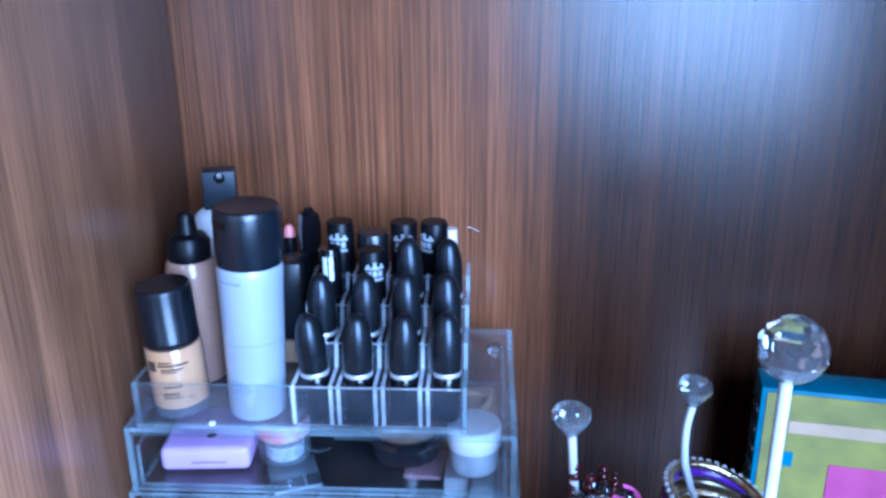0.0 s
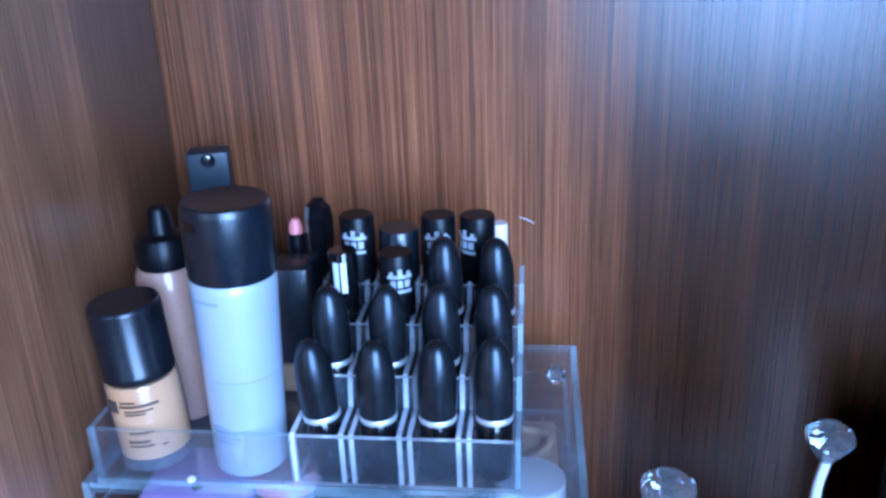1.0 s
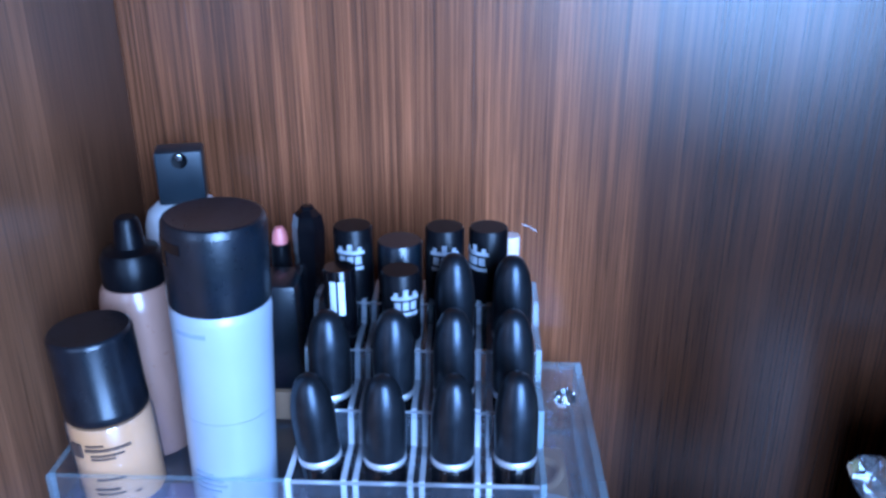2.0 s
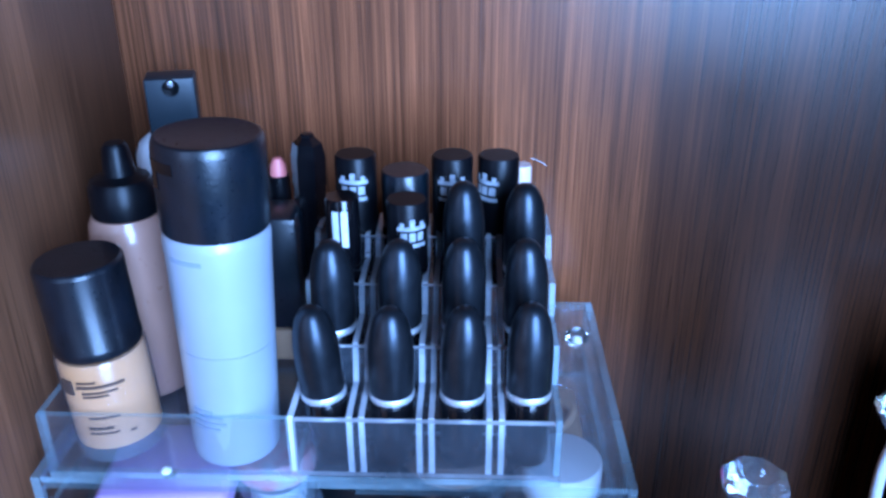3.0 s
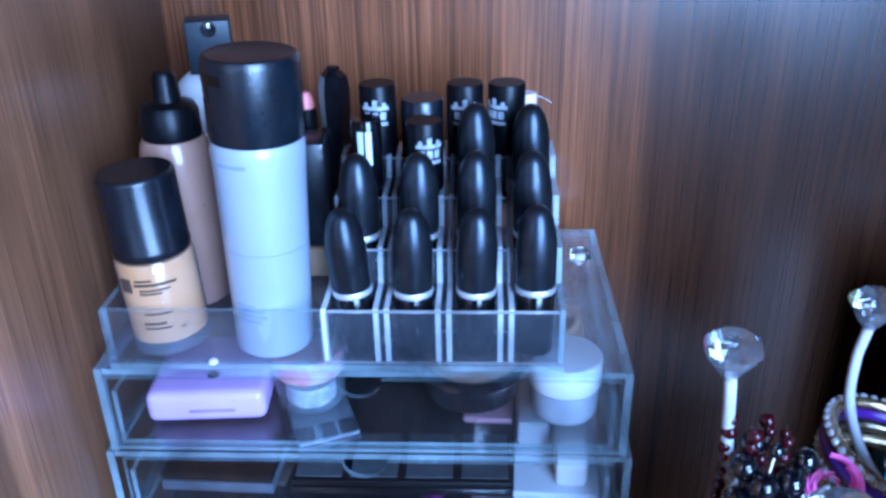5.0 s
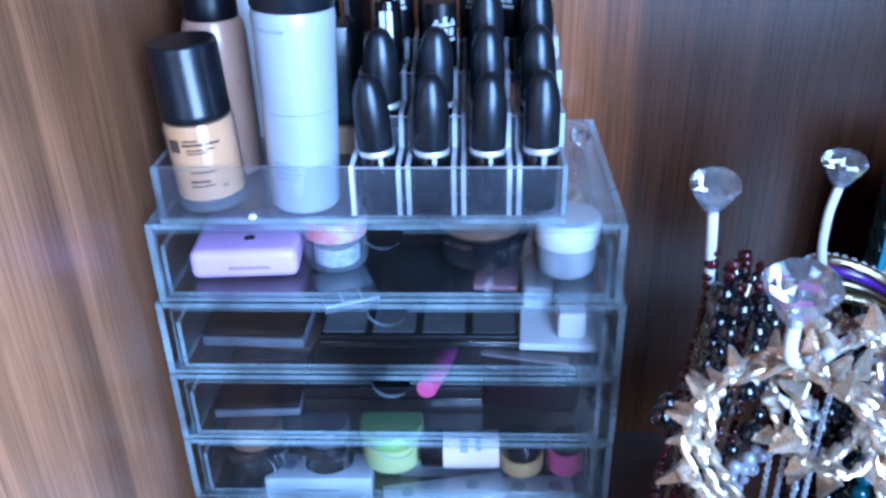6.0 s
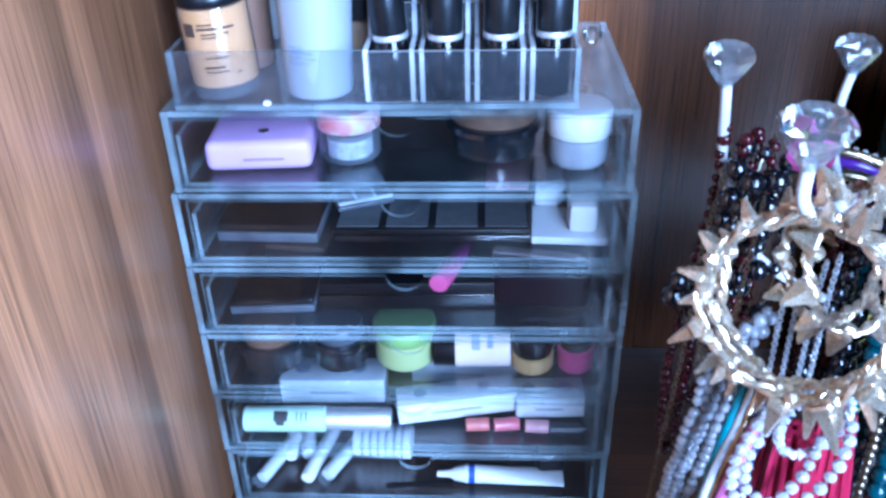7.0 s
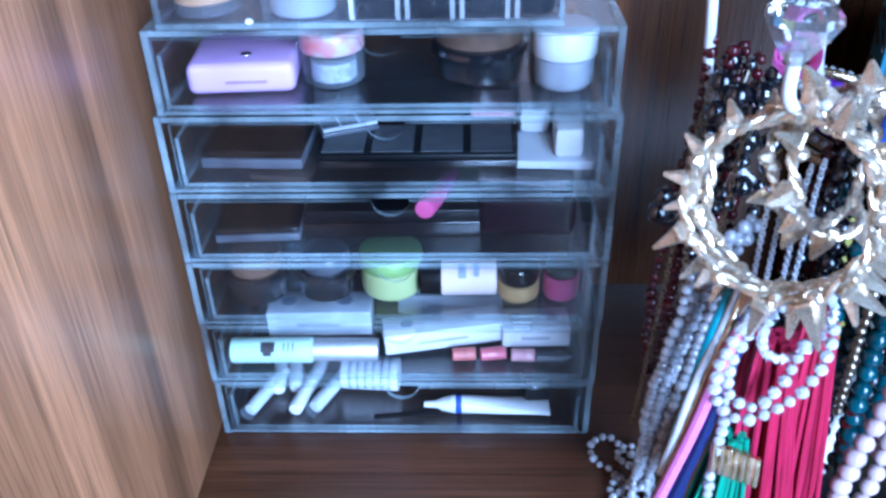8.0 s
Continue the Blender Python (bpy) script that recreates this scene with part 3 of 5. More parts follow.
R3, R4 = STEPS[2][0] + 0.0147, STEPS[3][0] + 0.0130
tube_cap("lip_gloss", "slim black lip gloss with a silver label in the stand", 0.0072, 0.0615, 0.1205, R3, step_z(2), BLACK_GLOSS, BLACK_GLOSS, [(0.041, 0.057, -118, -96), (0.041, 0.057, -88, -66)], INK_WHITE)
tube_cap("lip_balm", "black lip cream tube with a white mark in the stand", 0.0086, 0.0605, 0.1475, R3, step_z(2), BLACK_GLOSS, BLACK_SATIN, logo(0.0605, 22), INK_SILVER)
for x, r, turn in ((0.1235, 0.0090, 0), (0.1660, 0.0090, 4), (0.1862, 0.0090, -40)):
    tube_cap("nail_polish", "black-capped tube with a white mark in the stand's back row", r, 0.0595, x, R4, step_z(3) + 0.0004, BLACK_GLOSS, BLACK_SATIN, logo(0.0595, turn), INK_SILVER, 0.35)
tube_cap("concealer_tube", "slim pale pink concealer tube beside a black-capped tube", 0.0046, 0.0515, 0.1966, R4 + 0.0095, step_z(3) + 0.0004, TAN, PALE_PINK, None, None, 0.7)
tube_cap("cosmetic_pot", "wide black-capped pot in the stand's back row", 0.0106, 0.0515, 0.1450, R4 + 0.002, step_z(3) + 0.0004, BLACK_GLOSS, CAP_NAVY, None, None)

# ---- bottles in the side tray ----
TZ = OH + 0.0034
ob = thing("foundation_bottle", "glass bottle of beige liquid foundation with a black cap", "foundation", pose(0.0312, 0.0215, TZ, 0, -2.9, 6))
part("glass", lathe([(0, 0), (0.0154, 0), (0.0172, 0.0012), (0.0176, 0.004), (0.0176, 0.0440), (0.0168, 0.0462), (0, 0.0466)], 40), CLEAR_GLASS, ob, "thick clear glass with a heavy bottom")
part("liquid", lathe([(0, 0.0050), (0.0138, 0.0052), (0.0168, 0.0072), (0.0169, 0.0434), (0.0160, 0.0452), (0, 0.0455)], 40), BEIGE_LIQUID, ob, "beige liquid foundation")
part("cap", lathe([(0, 0.0468), (0.0165, 0.0468), (0.0169, 0.0474), (0.0169, 0.0506), (0.0167, 0.0510), (0.0167, 0.0812), (0.0164, 0.0826), (0.0155, 0.0834), (0, 0.0831)], 44), CAP_GLOSS, ob, "glossy black cap")
part("print", prints(0.0177, [(0.0330, 0.0392, -134, -116)]), INK_BROWN, ob)
part("print", prints(0.0177, [(z, z + h, a0, a1) for z, h, a0, a1 in ((0.0385, 0.0006, -108, -84), (0.0362, 0.0010, -110, -50), (0.0338, 0.0006, -104, -60), (0.0322, 0.0005, -104, -72), (0.0222, 0.0005, -104, -66), (0.0172, 0.0008, -108, -76), (0.0150, 0.0005, -108, -70), (0.0136, 0.0005, -58, -50))]), INK_BROWN, ob)
ob = thing("setting_spray", "tall frosted white spray bottle with a large black cap", "spray bottle", pose(0.0792, 0.0200, TZ, 0.3, 1.7, 0))
part("body", lathe([(0, 0), (0.0156, 0), (0.0170, 0.0014), (0.0174, 0.006), (0.01845, 0.0520), (0.0140, 0.0521), (0, 0.0521)], 48), FROSTED_FULL, ob, "frosted white plastic with liquid behind it")
part("shoulder", lathe([(0, 0.0522), (0.01845, 0.0522), (0.0192, 0.085), (0.0196, 0.0950), (0.0193, 0.0972), (0.0184, 0.0990), (0, 0.0990)], 48), FROSTED, ob, "frosted white plastic above the liquid")
part("cap", lathe([(0, 0.0992), (0.0192, 0.0992), (0.0196, 0.1002), (0.0196, 0.1296), (0.0193, 0.1316), (0.0186, 0.1329), (0.0176, 0.1333), (0.0166, 0.1330), (0, 0.1334)], 48), CAP_NAVY, ob, "satin black cap")
bm = bmesh.new()
for z0, z1, a0, a1 in ((0.1236, 0.1276, -158, -112), (0.1170, 0.1235, -152, -136)):
    add_print(bm, 0.0196, z0, z1, a0, a1)
part("spray_opening", bm, BLACK_GLOSS, ob)
part("print", prints(0.0195, [(0.0905, 0.0922, -132, -92)]), INK_GREY, ob)
part("print", prints(0.0181, [(0.0265 - 0.0026 * k, 0.0278 - 0.0026 * k, -128, a) for k, a in enumerate((-100, -88, -84, -92))]), INK_GREY, ob)
ob = thing("foundation_bottle", "brown liquid foundation in a slim bottle with a black nozzle cap", "foundation", pose(0.0300, 0.0640, TZ, 0, 0, 0))
part("body", lathe([(0, 0), (0.0155, 0), (0.0166, 0.0015), (0.0166, 0.074), (0.0158, 0.0805), (0.0140, 0.0838), (0, 0.0840)], 36), BROWN_LIQUID, ob)
part("cap", lathe([(0, 0.0842), (0.0136, 0.0842), (0.0138, 0.0850), (0.0136, 0.0960), (0.0118, 0.0992), (0.0066, 0.1010), (0.0054, 0.1120), (0.0040, 0.1140), (0, 0.1142)], 28), BLACK_SATIN, ob)
ob = thing("pump_bottle", "grey-white bottle with a square black pump head in the corner", "pump bottle", pose(0.0305, 0.1360, OH + 0.0003, 0, 0, 14))
part("body", lathe([(0, 0), (0.0200, 0), (0.0215, 0.002), (0.0215, 0.080), (0.0210, 0.0880), (0.0190, 0.0940), (0.0140, 0.0982), (0, 0.0990)], 40), WHITE_PLASTIC, ob)
bm = box(-0.0115, 0.0115, -0.0085, 0.0085, 0.0992, 0.1265, 0.0012)
part("pump_head", bm, PUMP_BLACK, ob, "square satin black pump head")
part("nozzle", lathe([(0, 0), (0.0022, 0), (0.0015, 0.0012), (0, 0.0014)], 14, pose(0.0005, -0.0084, 0.1240, 90)), SILVER, ob)
part("nozzle_hood", lathe([(0, 0), (0.0040, 0), (0.0040, 0.0008), (0, 0.0008)], 20, pose(0.0005, -0.0084, 0.1222, 90)), BLACK_GLOSS, ob)
ob = thing("eyeliner_pen", "black bullet-tipped pen standing behind the spray bottle", "pen", pose(0.0992, 0.1010, TZ, 0, 1, 0))
part("body", lathe([(0, 0), (0.0070, 0), (0.0074, 0.001), (0.0074, 0.082), (0, 0.082)], 6), BLACK_GLOSS, ob, smooth=False)
part("cap", lathe([(0, 0.0822), (0.0078, 0.0822), (0.0078, 0.0960), (0.0066, 0.1020), (0.0034, 0.1050), (0.0028, 0.1065), (0, 0.1070)], 6), BLACK_GLOSS, ob, smooth=False)
ob = thing("primer_bottle", "short dark square bottle behind the spray bottle", "bottle", pose(0.0848, 0.0930, TZ, 0, 0, 0))
part("body", box(-0.0130, 0.0130, -0.0130, 0.0130, 0.0, 0.0170, 0.002), TAN, ob)
part("cap", box(-0.0125, 0.0125, -0.0125, 0.0125, 0.0172, 0.0735, 0.0025), CAP_NAVY, ob)
ob = thing("lip_crayon", "coral-tipped crayon standing behind the bottles", "crayon", pose(0.0832, 0.1160, TZ - 0.0031, 0, 0, 0))
part("body", lathe([(0, 0), (0.005, 0), (0.005, 0.0840), (0, 0.0840)], 16), BLACK_SATIN, ob)
part("tip", lathe([(0, 0.0842), (0.0042, 0.0842), (0.0038, 0.0890), (0.0022, 0.0922), (0, 0.0930)], 16), CORAL, ob)

# ---- loose on the organiser's lid ----
bm = lathe([(0, 0), (0.003, 0.0), (0.0062, 0.0045), (0.0062, 0.0058), (0.0036, 0.0085), (0, 0.0088)], 8)
solo("crystal_stud", bm, CRYSTAL, "small faceted clear stud lying on the organiser's lid", "stud", pose(0.2270, 0.1040, OH + 0.0002, 12, 0, 20), smooth=False)

# ---- what lies in the drawers ----
def jar(name, label, r, h, x, y, z, body, lid, lid_from, top=None, tilt=0.0, group="", lid_r=1.0):
    """A round pot with its lid; top: a disc of another colour seen through the lid."""
    ob = thing(name, label, "cosmetic jar", pose(x, y, z, tilt, 0, 17 * (x * 100 % 7)), group)
    k = h * lid_from
    part("pot", lathe([(0, 0), (r * 0.88, 0), (r * 0.97, h * 0.05), (r, h * 0.12), (r, k - 0.0008), (r * 0.9, k), (0, k)], 36), body, ob)
    q = r * lid_r
    part("lid", lathe([(0, k + 0.0002), (q * 0.97, k + 0.0002), (q, k + 0.001), (q, h - 0.0016), (q * 0.95, h - 0.0003), (q * 0.88, h), (0, h)], 36), lid, ob)
    if top:
        part("lid_disc", lathe([(0, h + 0.0002), (r * 0.74, h + 0.0002), (r * 0.72, h + 0.0008), (0, h + 0.0008)], 32), top, ob)
    return ob


def ringed_jar(name, label, r, h, x, y, z, top, cap_r=0.78):
    """A wide black pot with a bulging glossy rim round a narrower cap."""
    ob = thing(name, label, "cosmetic jar", pose(x, y, z), "small jars in a drawer")
    part("pot", lathe([(0, 0), (r * 0.78, 0), (r * 0.86, h * 0.05), (r * 0.90, h * 0.34), (r * 0.94, h * 0.42), (r, h * 0.50), (r * 0.99, h * 0.60), (r * 0.90, h * 0.66), (0, h * 0.66)], 40), JAR_BLACK, ob)
    part("cap", lathe([(0, h * 0.66 + 0.0002), (r * (cap_r - 0.01), h * 0.66 + 0.0002), (r * cap_r, h * 0.70), (r * cap_r, h * 0.95), (r * (cap_r - 0.06), h), (0, h)], 36), top, ob)
    return ob


def lying(x, y, z, yaw, pitch=0.0):
    """A pose that lays a turned thing on its side, its foot at the given place."""
    return pose(x, y, z, 0, 90 + pitch, yaw)


F1, F2, F3, F4, F5, F6 = FLOOR[5], FLOOR[4], FLOOR[3], FLOOR[2], FLOOR[1], FLOOR[0]
# first drawer
ob = thing("lilac_compact", "rounded lilac plastic compact lying in the top drawer", "compact", pose(0.041, 0.041, F1 + 0.0002, 0, 0, 4))
part("case", box(-0.0286, 0.0286, -0.027, 0.027, 0, 0.0170, 0.0046, 4), LILAC, ob)
part("clasp", box(-0.008, 0.014, -0.0275, -0.0267, 0.0062, 0.0078, 0.0003, 1), surf("lilac_shadow_plastic", (0.36, 0.22, 0.44), None, 60, 0.4), ob, "darker lilac clasp")
part("badge", lathe([(0, 0), (0.003, 0), (0.003, 0.0004), (0, 0.0006)], 16, pose(0.002, -0.012, 0.0170)), SILVER, ob)
ob = jar("glitter_jar", "small clear jar with a crumpled coral and white wrapped lid", 0.0172, 0.030, 0.0895, 0.036, F1 + 0.0002, CLEAR_GLASS, WRAP, 0.60, lid_r=1.02)
part("powder", lathe([(0, 0.002), (0.0125, 0.002), (0.0125, 0.012), (0, 0.0128)], 24), surf("shimmer_powder", (0.55, 0.56, 0.60), (0.3, 0.31, 0.36), 300, 0.4, bump=0.5), ob)
ringed_jar("powder_jar", "flat black powder jar with a glossy rim and a brown top", 0.0265, 0.0300, 0.1690, 0.0440, F1 + 0.0002, BROWN_POWDER, 0.9)
jar("cream_jar", "small glass jar of pink cream with a white screw lid", 0.0160, 0.0320, 0.2140, 0.0285, F1 + 0.0002, DULL_WHITE, WHITE_PLASTIC, 0.52, lid_r=1.08)
bm = bmesh.new()
add_tube(bm, spline([(0.0, 0.0, 0.002), (0.008, 0.006, 0.002), (0.012, 0.016, 0.003), (0.006, 0.024, 0.002), (-0.004, 0.026, 0.002)], 22), 0.0022, 8)
solo("hair_tie", bm, TAN, "open beige elastic hair tie in the top drawer", "hair tie", pose(0.2120, 0.0600, F1 + 0.0186, 0, 0, 0))
ob = thing("sponge_case", "tan case under the hair tie", "case", pose(0.214, 0.078, F1 + 0.0002))
part("body", box(-0.014, 0.014, -0.022, 0.022, 0, 0.0180, 0.003), TAN, ob)
# second drawer
def palette(label, w, d, h, x, y, z, yaw, body, lid, pans=0, pan_mat=None, tilt=0.0):
    """A flat hinged palette: tray, lid with a raised rim, pans where they show."""
    ob = thing("makeup_palette", label, "palette", pose(x, y, z, tilt, 0, yaw))
    part("tray", box(-w / 2, w / 2, -d / 2, d / 2, 0, h * 0.55, 0.0008), body, ob)
    part("lid", box(-w / 2 + 0.0004, w / 2 - 0.0004, -d / 2 + 0.0004, d / 2, h * 0.55 + 0.0003, h, 0.0010), lid, ob)
    for k in range(pans):
        px = -w / 2 + w * (k + 0.5) / pans
        part("pan", box(px - w / pans * 0.42, px + w / pans * 0.42, -d * 0.47, -d * 0.16, h + 0.0002, h + 0.0007), pan_mat, ob)
    return ob


palette("black palette with a clear grey lid lying flat in a drawer", 0.058, 0.085, 0.011, 0.042, 0.060, F2 + 0.0002, -2, GREY_PLASTIC, BLACK_GLOSS)
palette("large black eyeshadow palette with grey pans", 0.112, 0.110, 0.0085, 0.134, 0.072, F2 + 0.0002, 0, BLACK_GLOSS, BLACK_SATIN, 4, GREY_PAN)
palette("folded silver-striped card palette", 0.034, 0.036, 0.006, 0.088, 0.060, F2 + 0.0098, 22, GREY_PLASTIC, DULL_WHITE, 3, GREY_PLASTIC, 4)
ob = thing("blister_pack", "clear plastic pack with pink and white contents", "blister pack", pose(0.2065, 0.055, F2 + 0.0002, 0, 0, -3))
part("tray", box(-0.0145, 0.028, -0.040, 0.045, 0, 0.0050, 0.001), GREY_WHITE, ob)
part("sachet", box(-0.0430, -0.0160, 0.006, 0.040, 0.0096, 0.0136, 0.0015), PALE_CORAL, ob, "pale pink sachet")
part("sachet", box(-0.0135, 0.004, -0.006, 0.035, 0.0053, 0.0210, 0.003), WHITE_PLASTIC, ob, "clear white sachet")
part("sachet", box(0.006, 0.022, -0.036, 0.030, 0.0053, 0.0225, 0.003), WHITE_PLASTIC, ob, "clear white sachet")
# third drawer
palette("wide black eyeshadow palette in the third drawer", 0.104, 0.112, 0.018, 0.117, 0.074, F3 + 0.0002, 1, BLACK_GLOSS, BLACK_SATIN)
palette("small grey-lidded palette lying flat in a drawer", 0.050, 0.090, 0.009, 0.036, 0.058, F3 + 0.0002, 3, GREY_PLASTIC, BLACK_GLOSS)
palette("brown pressed powder palette", 0.040, 0.040, 0.010, 0.047, 0.078, F3 + 0.0096, -8, BLACK_SATIN, BROWN_POWDER)
ob = thing("makeup_pouch", "dark plum vinyl pouch standing in the third drawer", "pouch", pose(0.198, 0.062, F3 + 0.0002, 0, 0, -4))
part("body", box(-0.0270, 0.0300, -0.045, 0.055, 0, 0.0270, 0.006, 3), PLUM, ob)
# rose strip painted on for the pink sheen along the pouch's top
part("zip", box(-0.0240, 0.0270, -0.030, -0.022, 0.0272, 0.0285, 0.0004), ROSE_BEAD, ob, "rose strip painted on as the sheen of the pouch top", pose(0, 0, 0.0002, 0, 0, -7))
ob = thing("lip_gloss", "hot pink lip gloss lying across the black palette", "lip gloss", pose(0.1375, 0.0080, F3 + 0.0250, -100, 0, -14))
part("cap", lathe([(0, 0), (0.0052, 0.0004), (0.0060, 0.002), (0.0060, 0.028), (0, 0.028)], 20), PINK, ob)
part("tube", lathe([(0, 0.0282), (0.0058, 0.0282), (0.0058, 0.062), (0.005, 0.064), (0, 0.064)], 20), surf("magenta_gloss", (0.55, 0.06, 0.36), None, 60, 0.25, coat=0.5), ob)
# fourth drawer
ringed_jar("powder_jar", "round black jar with a brown top in the fourth drawer", 0.0212, 0.0300, 0.0300, 0.0285, F4 + 0.0002, BROWN_POWDER)
ringed_jar("gel_liner_jar", "round black jar with a dark grey cap", 0.0192, 0.0300, 0.0735, 0.0300, F4 + 0.0002, GREY_PLASTIC)
jar("cream_jar", "lime green plastic cream jar in the fourth drawer", 0.0190, 0.0290, 0.1140, 0.0330, F4 + 0.0002, LIME_PALE, LIME, 0.66, group="small jars in a drawer", lid_r=1.04)
ob = thing("nail_bottle", "pale pink bottle with a black cap lying on its side", "bottle", lying(0.1325, 0.0260, F4 + 0.0118, 1))
part("cap", lathe([(0, 0), (0.0104, 0), (0.0110, 0.0008), (0.0110, 0.0132), (0, 0.0132)], 28), BLACK_SATIN, ob)
part("body", lathe([(0, 0.0134), (0.0113, 0.0134), (0.0115, 0.0142), (0.0115, 0.0464), (0.0108, 0.0472), (0, 0.0472)], 28), PALE_PINK, ob)
part("print", prints(0.0115, [(0.0235, 0.0285, 190, 240), (0.0330, 0.0365, 190, 235)]), INK_GREY, ob)
jar("pigment_jar", "tiny gold-based jar with a black lid", 0.0132, 0.0235, 0.1935, 0.0255, F4 + 0.0002, GOLD_SATIN, BLACK_GLOSS, 0.50, group="small jars in a drawer", lid_r=0.94)
jar("pigment_jar", "tiny hot pink jar with a black lid", 0.0112, 0.0235, 0.2200, 0.0255, F4 + 0.0002, PINK, BLACK_GLOSS, 0.68, group="small jars in a drawer", lid_r=0.9)
# fifth drawer
ob = thing("mascara", "mint green mascara with a silver cap lying in a drawer", "mascara", lying(0.0095, 0.0135, F5 + 0.0092, 0.8))
part("tube", lathe([(0, 0), (0.0078, 0), (0.0084, 0.001), (0.0084, 0.052), (0.0074, 0.0530), (0, 0.0530)], 28), MINT, ob)
part("cap", lathe([(0, 0.0532), (0.0074, 0.0532), (0.0074, 0.0930), (0.0068, 0.0945), (0, 0.0945)], 28), SATIN_SILVER, ob)
part("print", prints(0.0084, [(0.020, 0.029, 195, 240), (0.0215, 0.027, 240, 258)]), INK_DARK, ob)
part("print", prints(0.0084, [(0.034 + 0.003 * k, 0.0355 + 0.003 * k, 200, 240) for k in range(3)]), INK_GREY, ob)


def carton(label, w, d, h, x, y, z, yaw, mat_, tilt=0.0):
    ob = thing("carton", label, "carton", pose(x, y, z, 0, tilt, yaw), "white cartons in a drawer")
    part("box", box(-w / 2, w / 2, -d / 2, d / 2, 0, h, 0.0006), mat_, ob)
    part("flap", box(-w / 2 + 0.001, -w / 2 + 0.006, -d / 2 - 0.0005, -d / 2 - 0.0001, 0.001, h - 0.001), WHITE_CARD, ob)
    part("print", box(-w * 0.22, w * 0.20, -d / 2 - 0.0005, -d / 2 - 0.0001, h * 0.40, h * 0.52), INK_SILVER, ob)
    for u in (-0.30, 0.24):
        part("print", lathe([(0, 0), (d * 0.22, 0), (d * 0.20, 0.0004), (0, 0.0004)], 14, pose(w * u, d * 0.05, h + 0.0001)), INK_GREY, ob)
    return ob


carton("long white cosmetic carton lying askew in a drawer", 0.078, 0.020, 0.0150, 0.146, 0.032, F5 + 0.0042, 8, WHITE_CARD, -3)
carton("white cosmetic carton lying in a drawer", 0.044, 0.022, 0.0150, 0.2060, 0.034, F5 + 0.0045, 2, WHITE_CARD)
carton("white cosmetic carton lying in a drawer", 0.070, 0.024, 0.0190, 0.062, 0.052, F5 + 0.0002, 1, WHITE_CARD)
carton("white cosmetic carton lying in a drawer", 0.072, 0.026, 0.0160, 0.150, 0.075, F5 + 0.0002, -2, WHITE_CARD)
for x, yaw, length, mat_, label in ((0.1520, 4, 0.015, CORAL, "coral"), (0.1700, 8, 0.0165, PINK_CORAL, "bright coral pink"), (0.1900, -3, 0.0150, PALE_CORAL, "pale coral")):
    ob = thing("lip_balm", label + " lip balm tube lying under the white cartons", "lip balm", lying(x, 0.0150, F5 + 0.0046, yaw), "lip balms in a drawer")
    part("tube", lathe([(0, 0), (0.0036, 0), (0.0042, 0.0006), (0.0042, length * 0.55), (0, length * 0.55)], 16), mat_, ob)
    part("cap", lathe([(0, length * 0.55 + 0.0002), (0.0043, length * 0.55 + 0.0002), (0.0043, length - 0.001), (0.0038, length), (0, length)], 16), mat_, ob)
ob = thing("lip_pencil", "short black pencil lying beside the lip balms", "pencil", lying(0.2060, 0.0140, F5 + 0.0036, 0))
part("body", lathe([(0, 0), (0.0034, 0), (0.0034, 0.018), (0, 0.024)], 8), GREY_PLASTIC, ob)
# bottom drawer
def swab(x, y, yaw, length, wrapped):
    ob = thing("cotton_applicator", "white cotton applicator lying in the bottom drawer", "applicator", lying(x, y, F6 + 0.0052, yaw), "white applicators in a drawer")
    part("stick", lathe([(0, 0), (0.0042, 0.0006), (0.0048, 0.003), (0.0048, length - 0.004), (0.0040, length - 0.001), (0, length)], 18), WHITE_PLASTIC, ob)
    if wrapped:
        part("wrapper", lathe([(0.0050, -0.004), (0.0052, 0.0), (0.0052, length * 0.6), (0.0050, length * 0.6 + 0.0005)], 14), CLEAR_GLASS, ob)
    return ob


swab(0.0140, 0.0100, 68, 0.046, True), swab(0.0300, 0.0300, 96, 0.050, False), swab(0.0445, 0.0100, 76, 0.052, False), swab(0.0575, 0.0130, 64, 0.048, True), swab(0.0420, 0.0320, 100, 0.045, False)
ob = thing("striped_pot", "small round pot with grey stripes lying on its side", "pot", lying(0.0740, 0.0420, F6 + 0.0122, -4))
part("body", lathe([(0, 0), (0.011, 0), (0.0118, 0.001), (0.0118, 0.039), (0.011, 0.040), (0, 0.040)], 28), WHITE_PLASTIC, ob)
for k in range(6):
    part("stripe", lathe([(0.0112, 0.006 + 0.0055 * k), (0.0120, 0.006 + 0.0055 * k), (0.0120, 0.0078 + 0.0055 * k), (0.0112, 0.0078 + 0.0055 * k)], 28), INK_GREY, ob)
ob = thing("cream_tube", "white squeezed cream tube with a blue band and pointed cap", "tube", pose(0.1320, 0.0150, F6 + 0.0070, 0, 0, 1))
part("cap", lathe([(0, 0), (0.0020, 0.0005), (0.0026, 0.009), (0.0046, 0.0125), (0.0056, 0.0185), (0, 0.0185)], 20, lying(0, 0, 0, 0)), WHITE_PLASTIC, ob, "pointed white cap")
bm = bmesh.new()
rings = []
for k in range(11):
    u = k / 10
    rings.append([bm.verts.new((0.0187 + 0.066 * u, (0.0058 + 0.003 * u) * math.cos(a), 0.0002 * math.sin(9 * u) + (0.0062 * (1 - u) ** 0.8 + 0.0006) * math.sin(a) - 0.003 * u)) for a in [2 * math.pi * q / 18 for q in range(18)]])
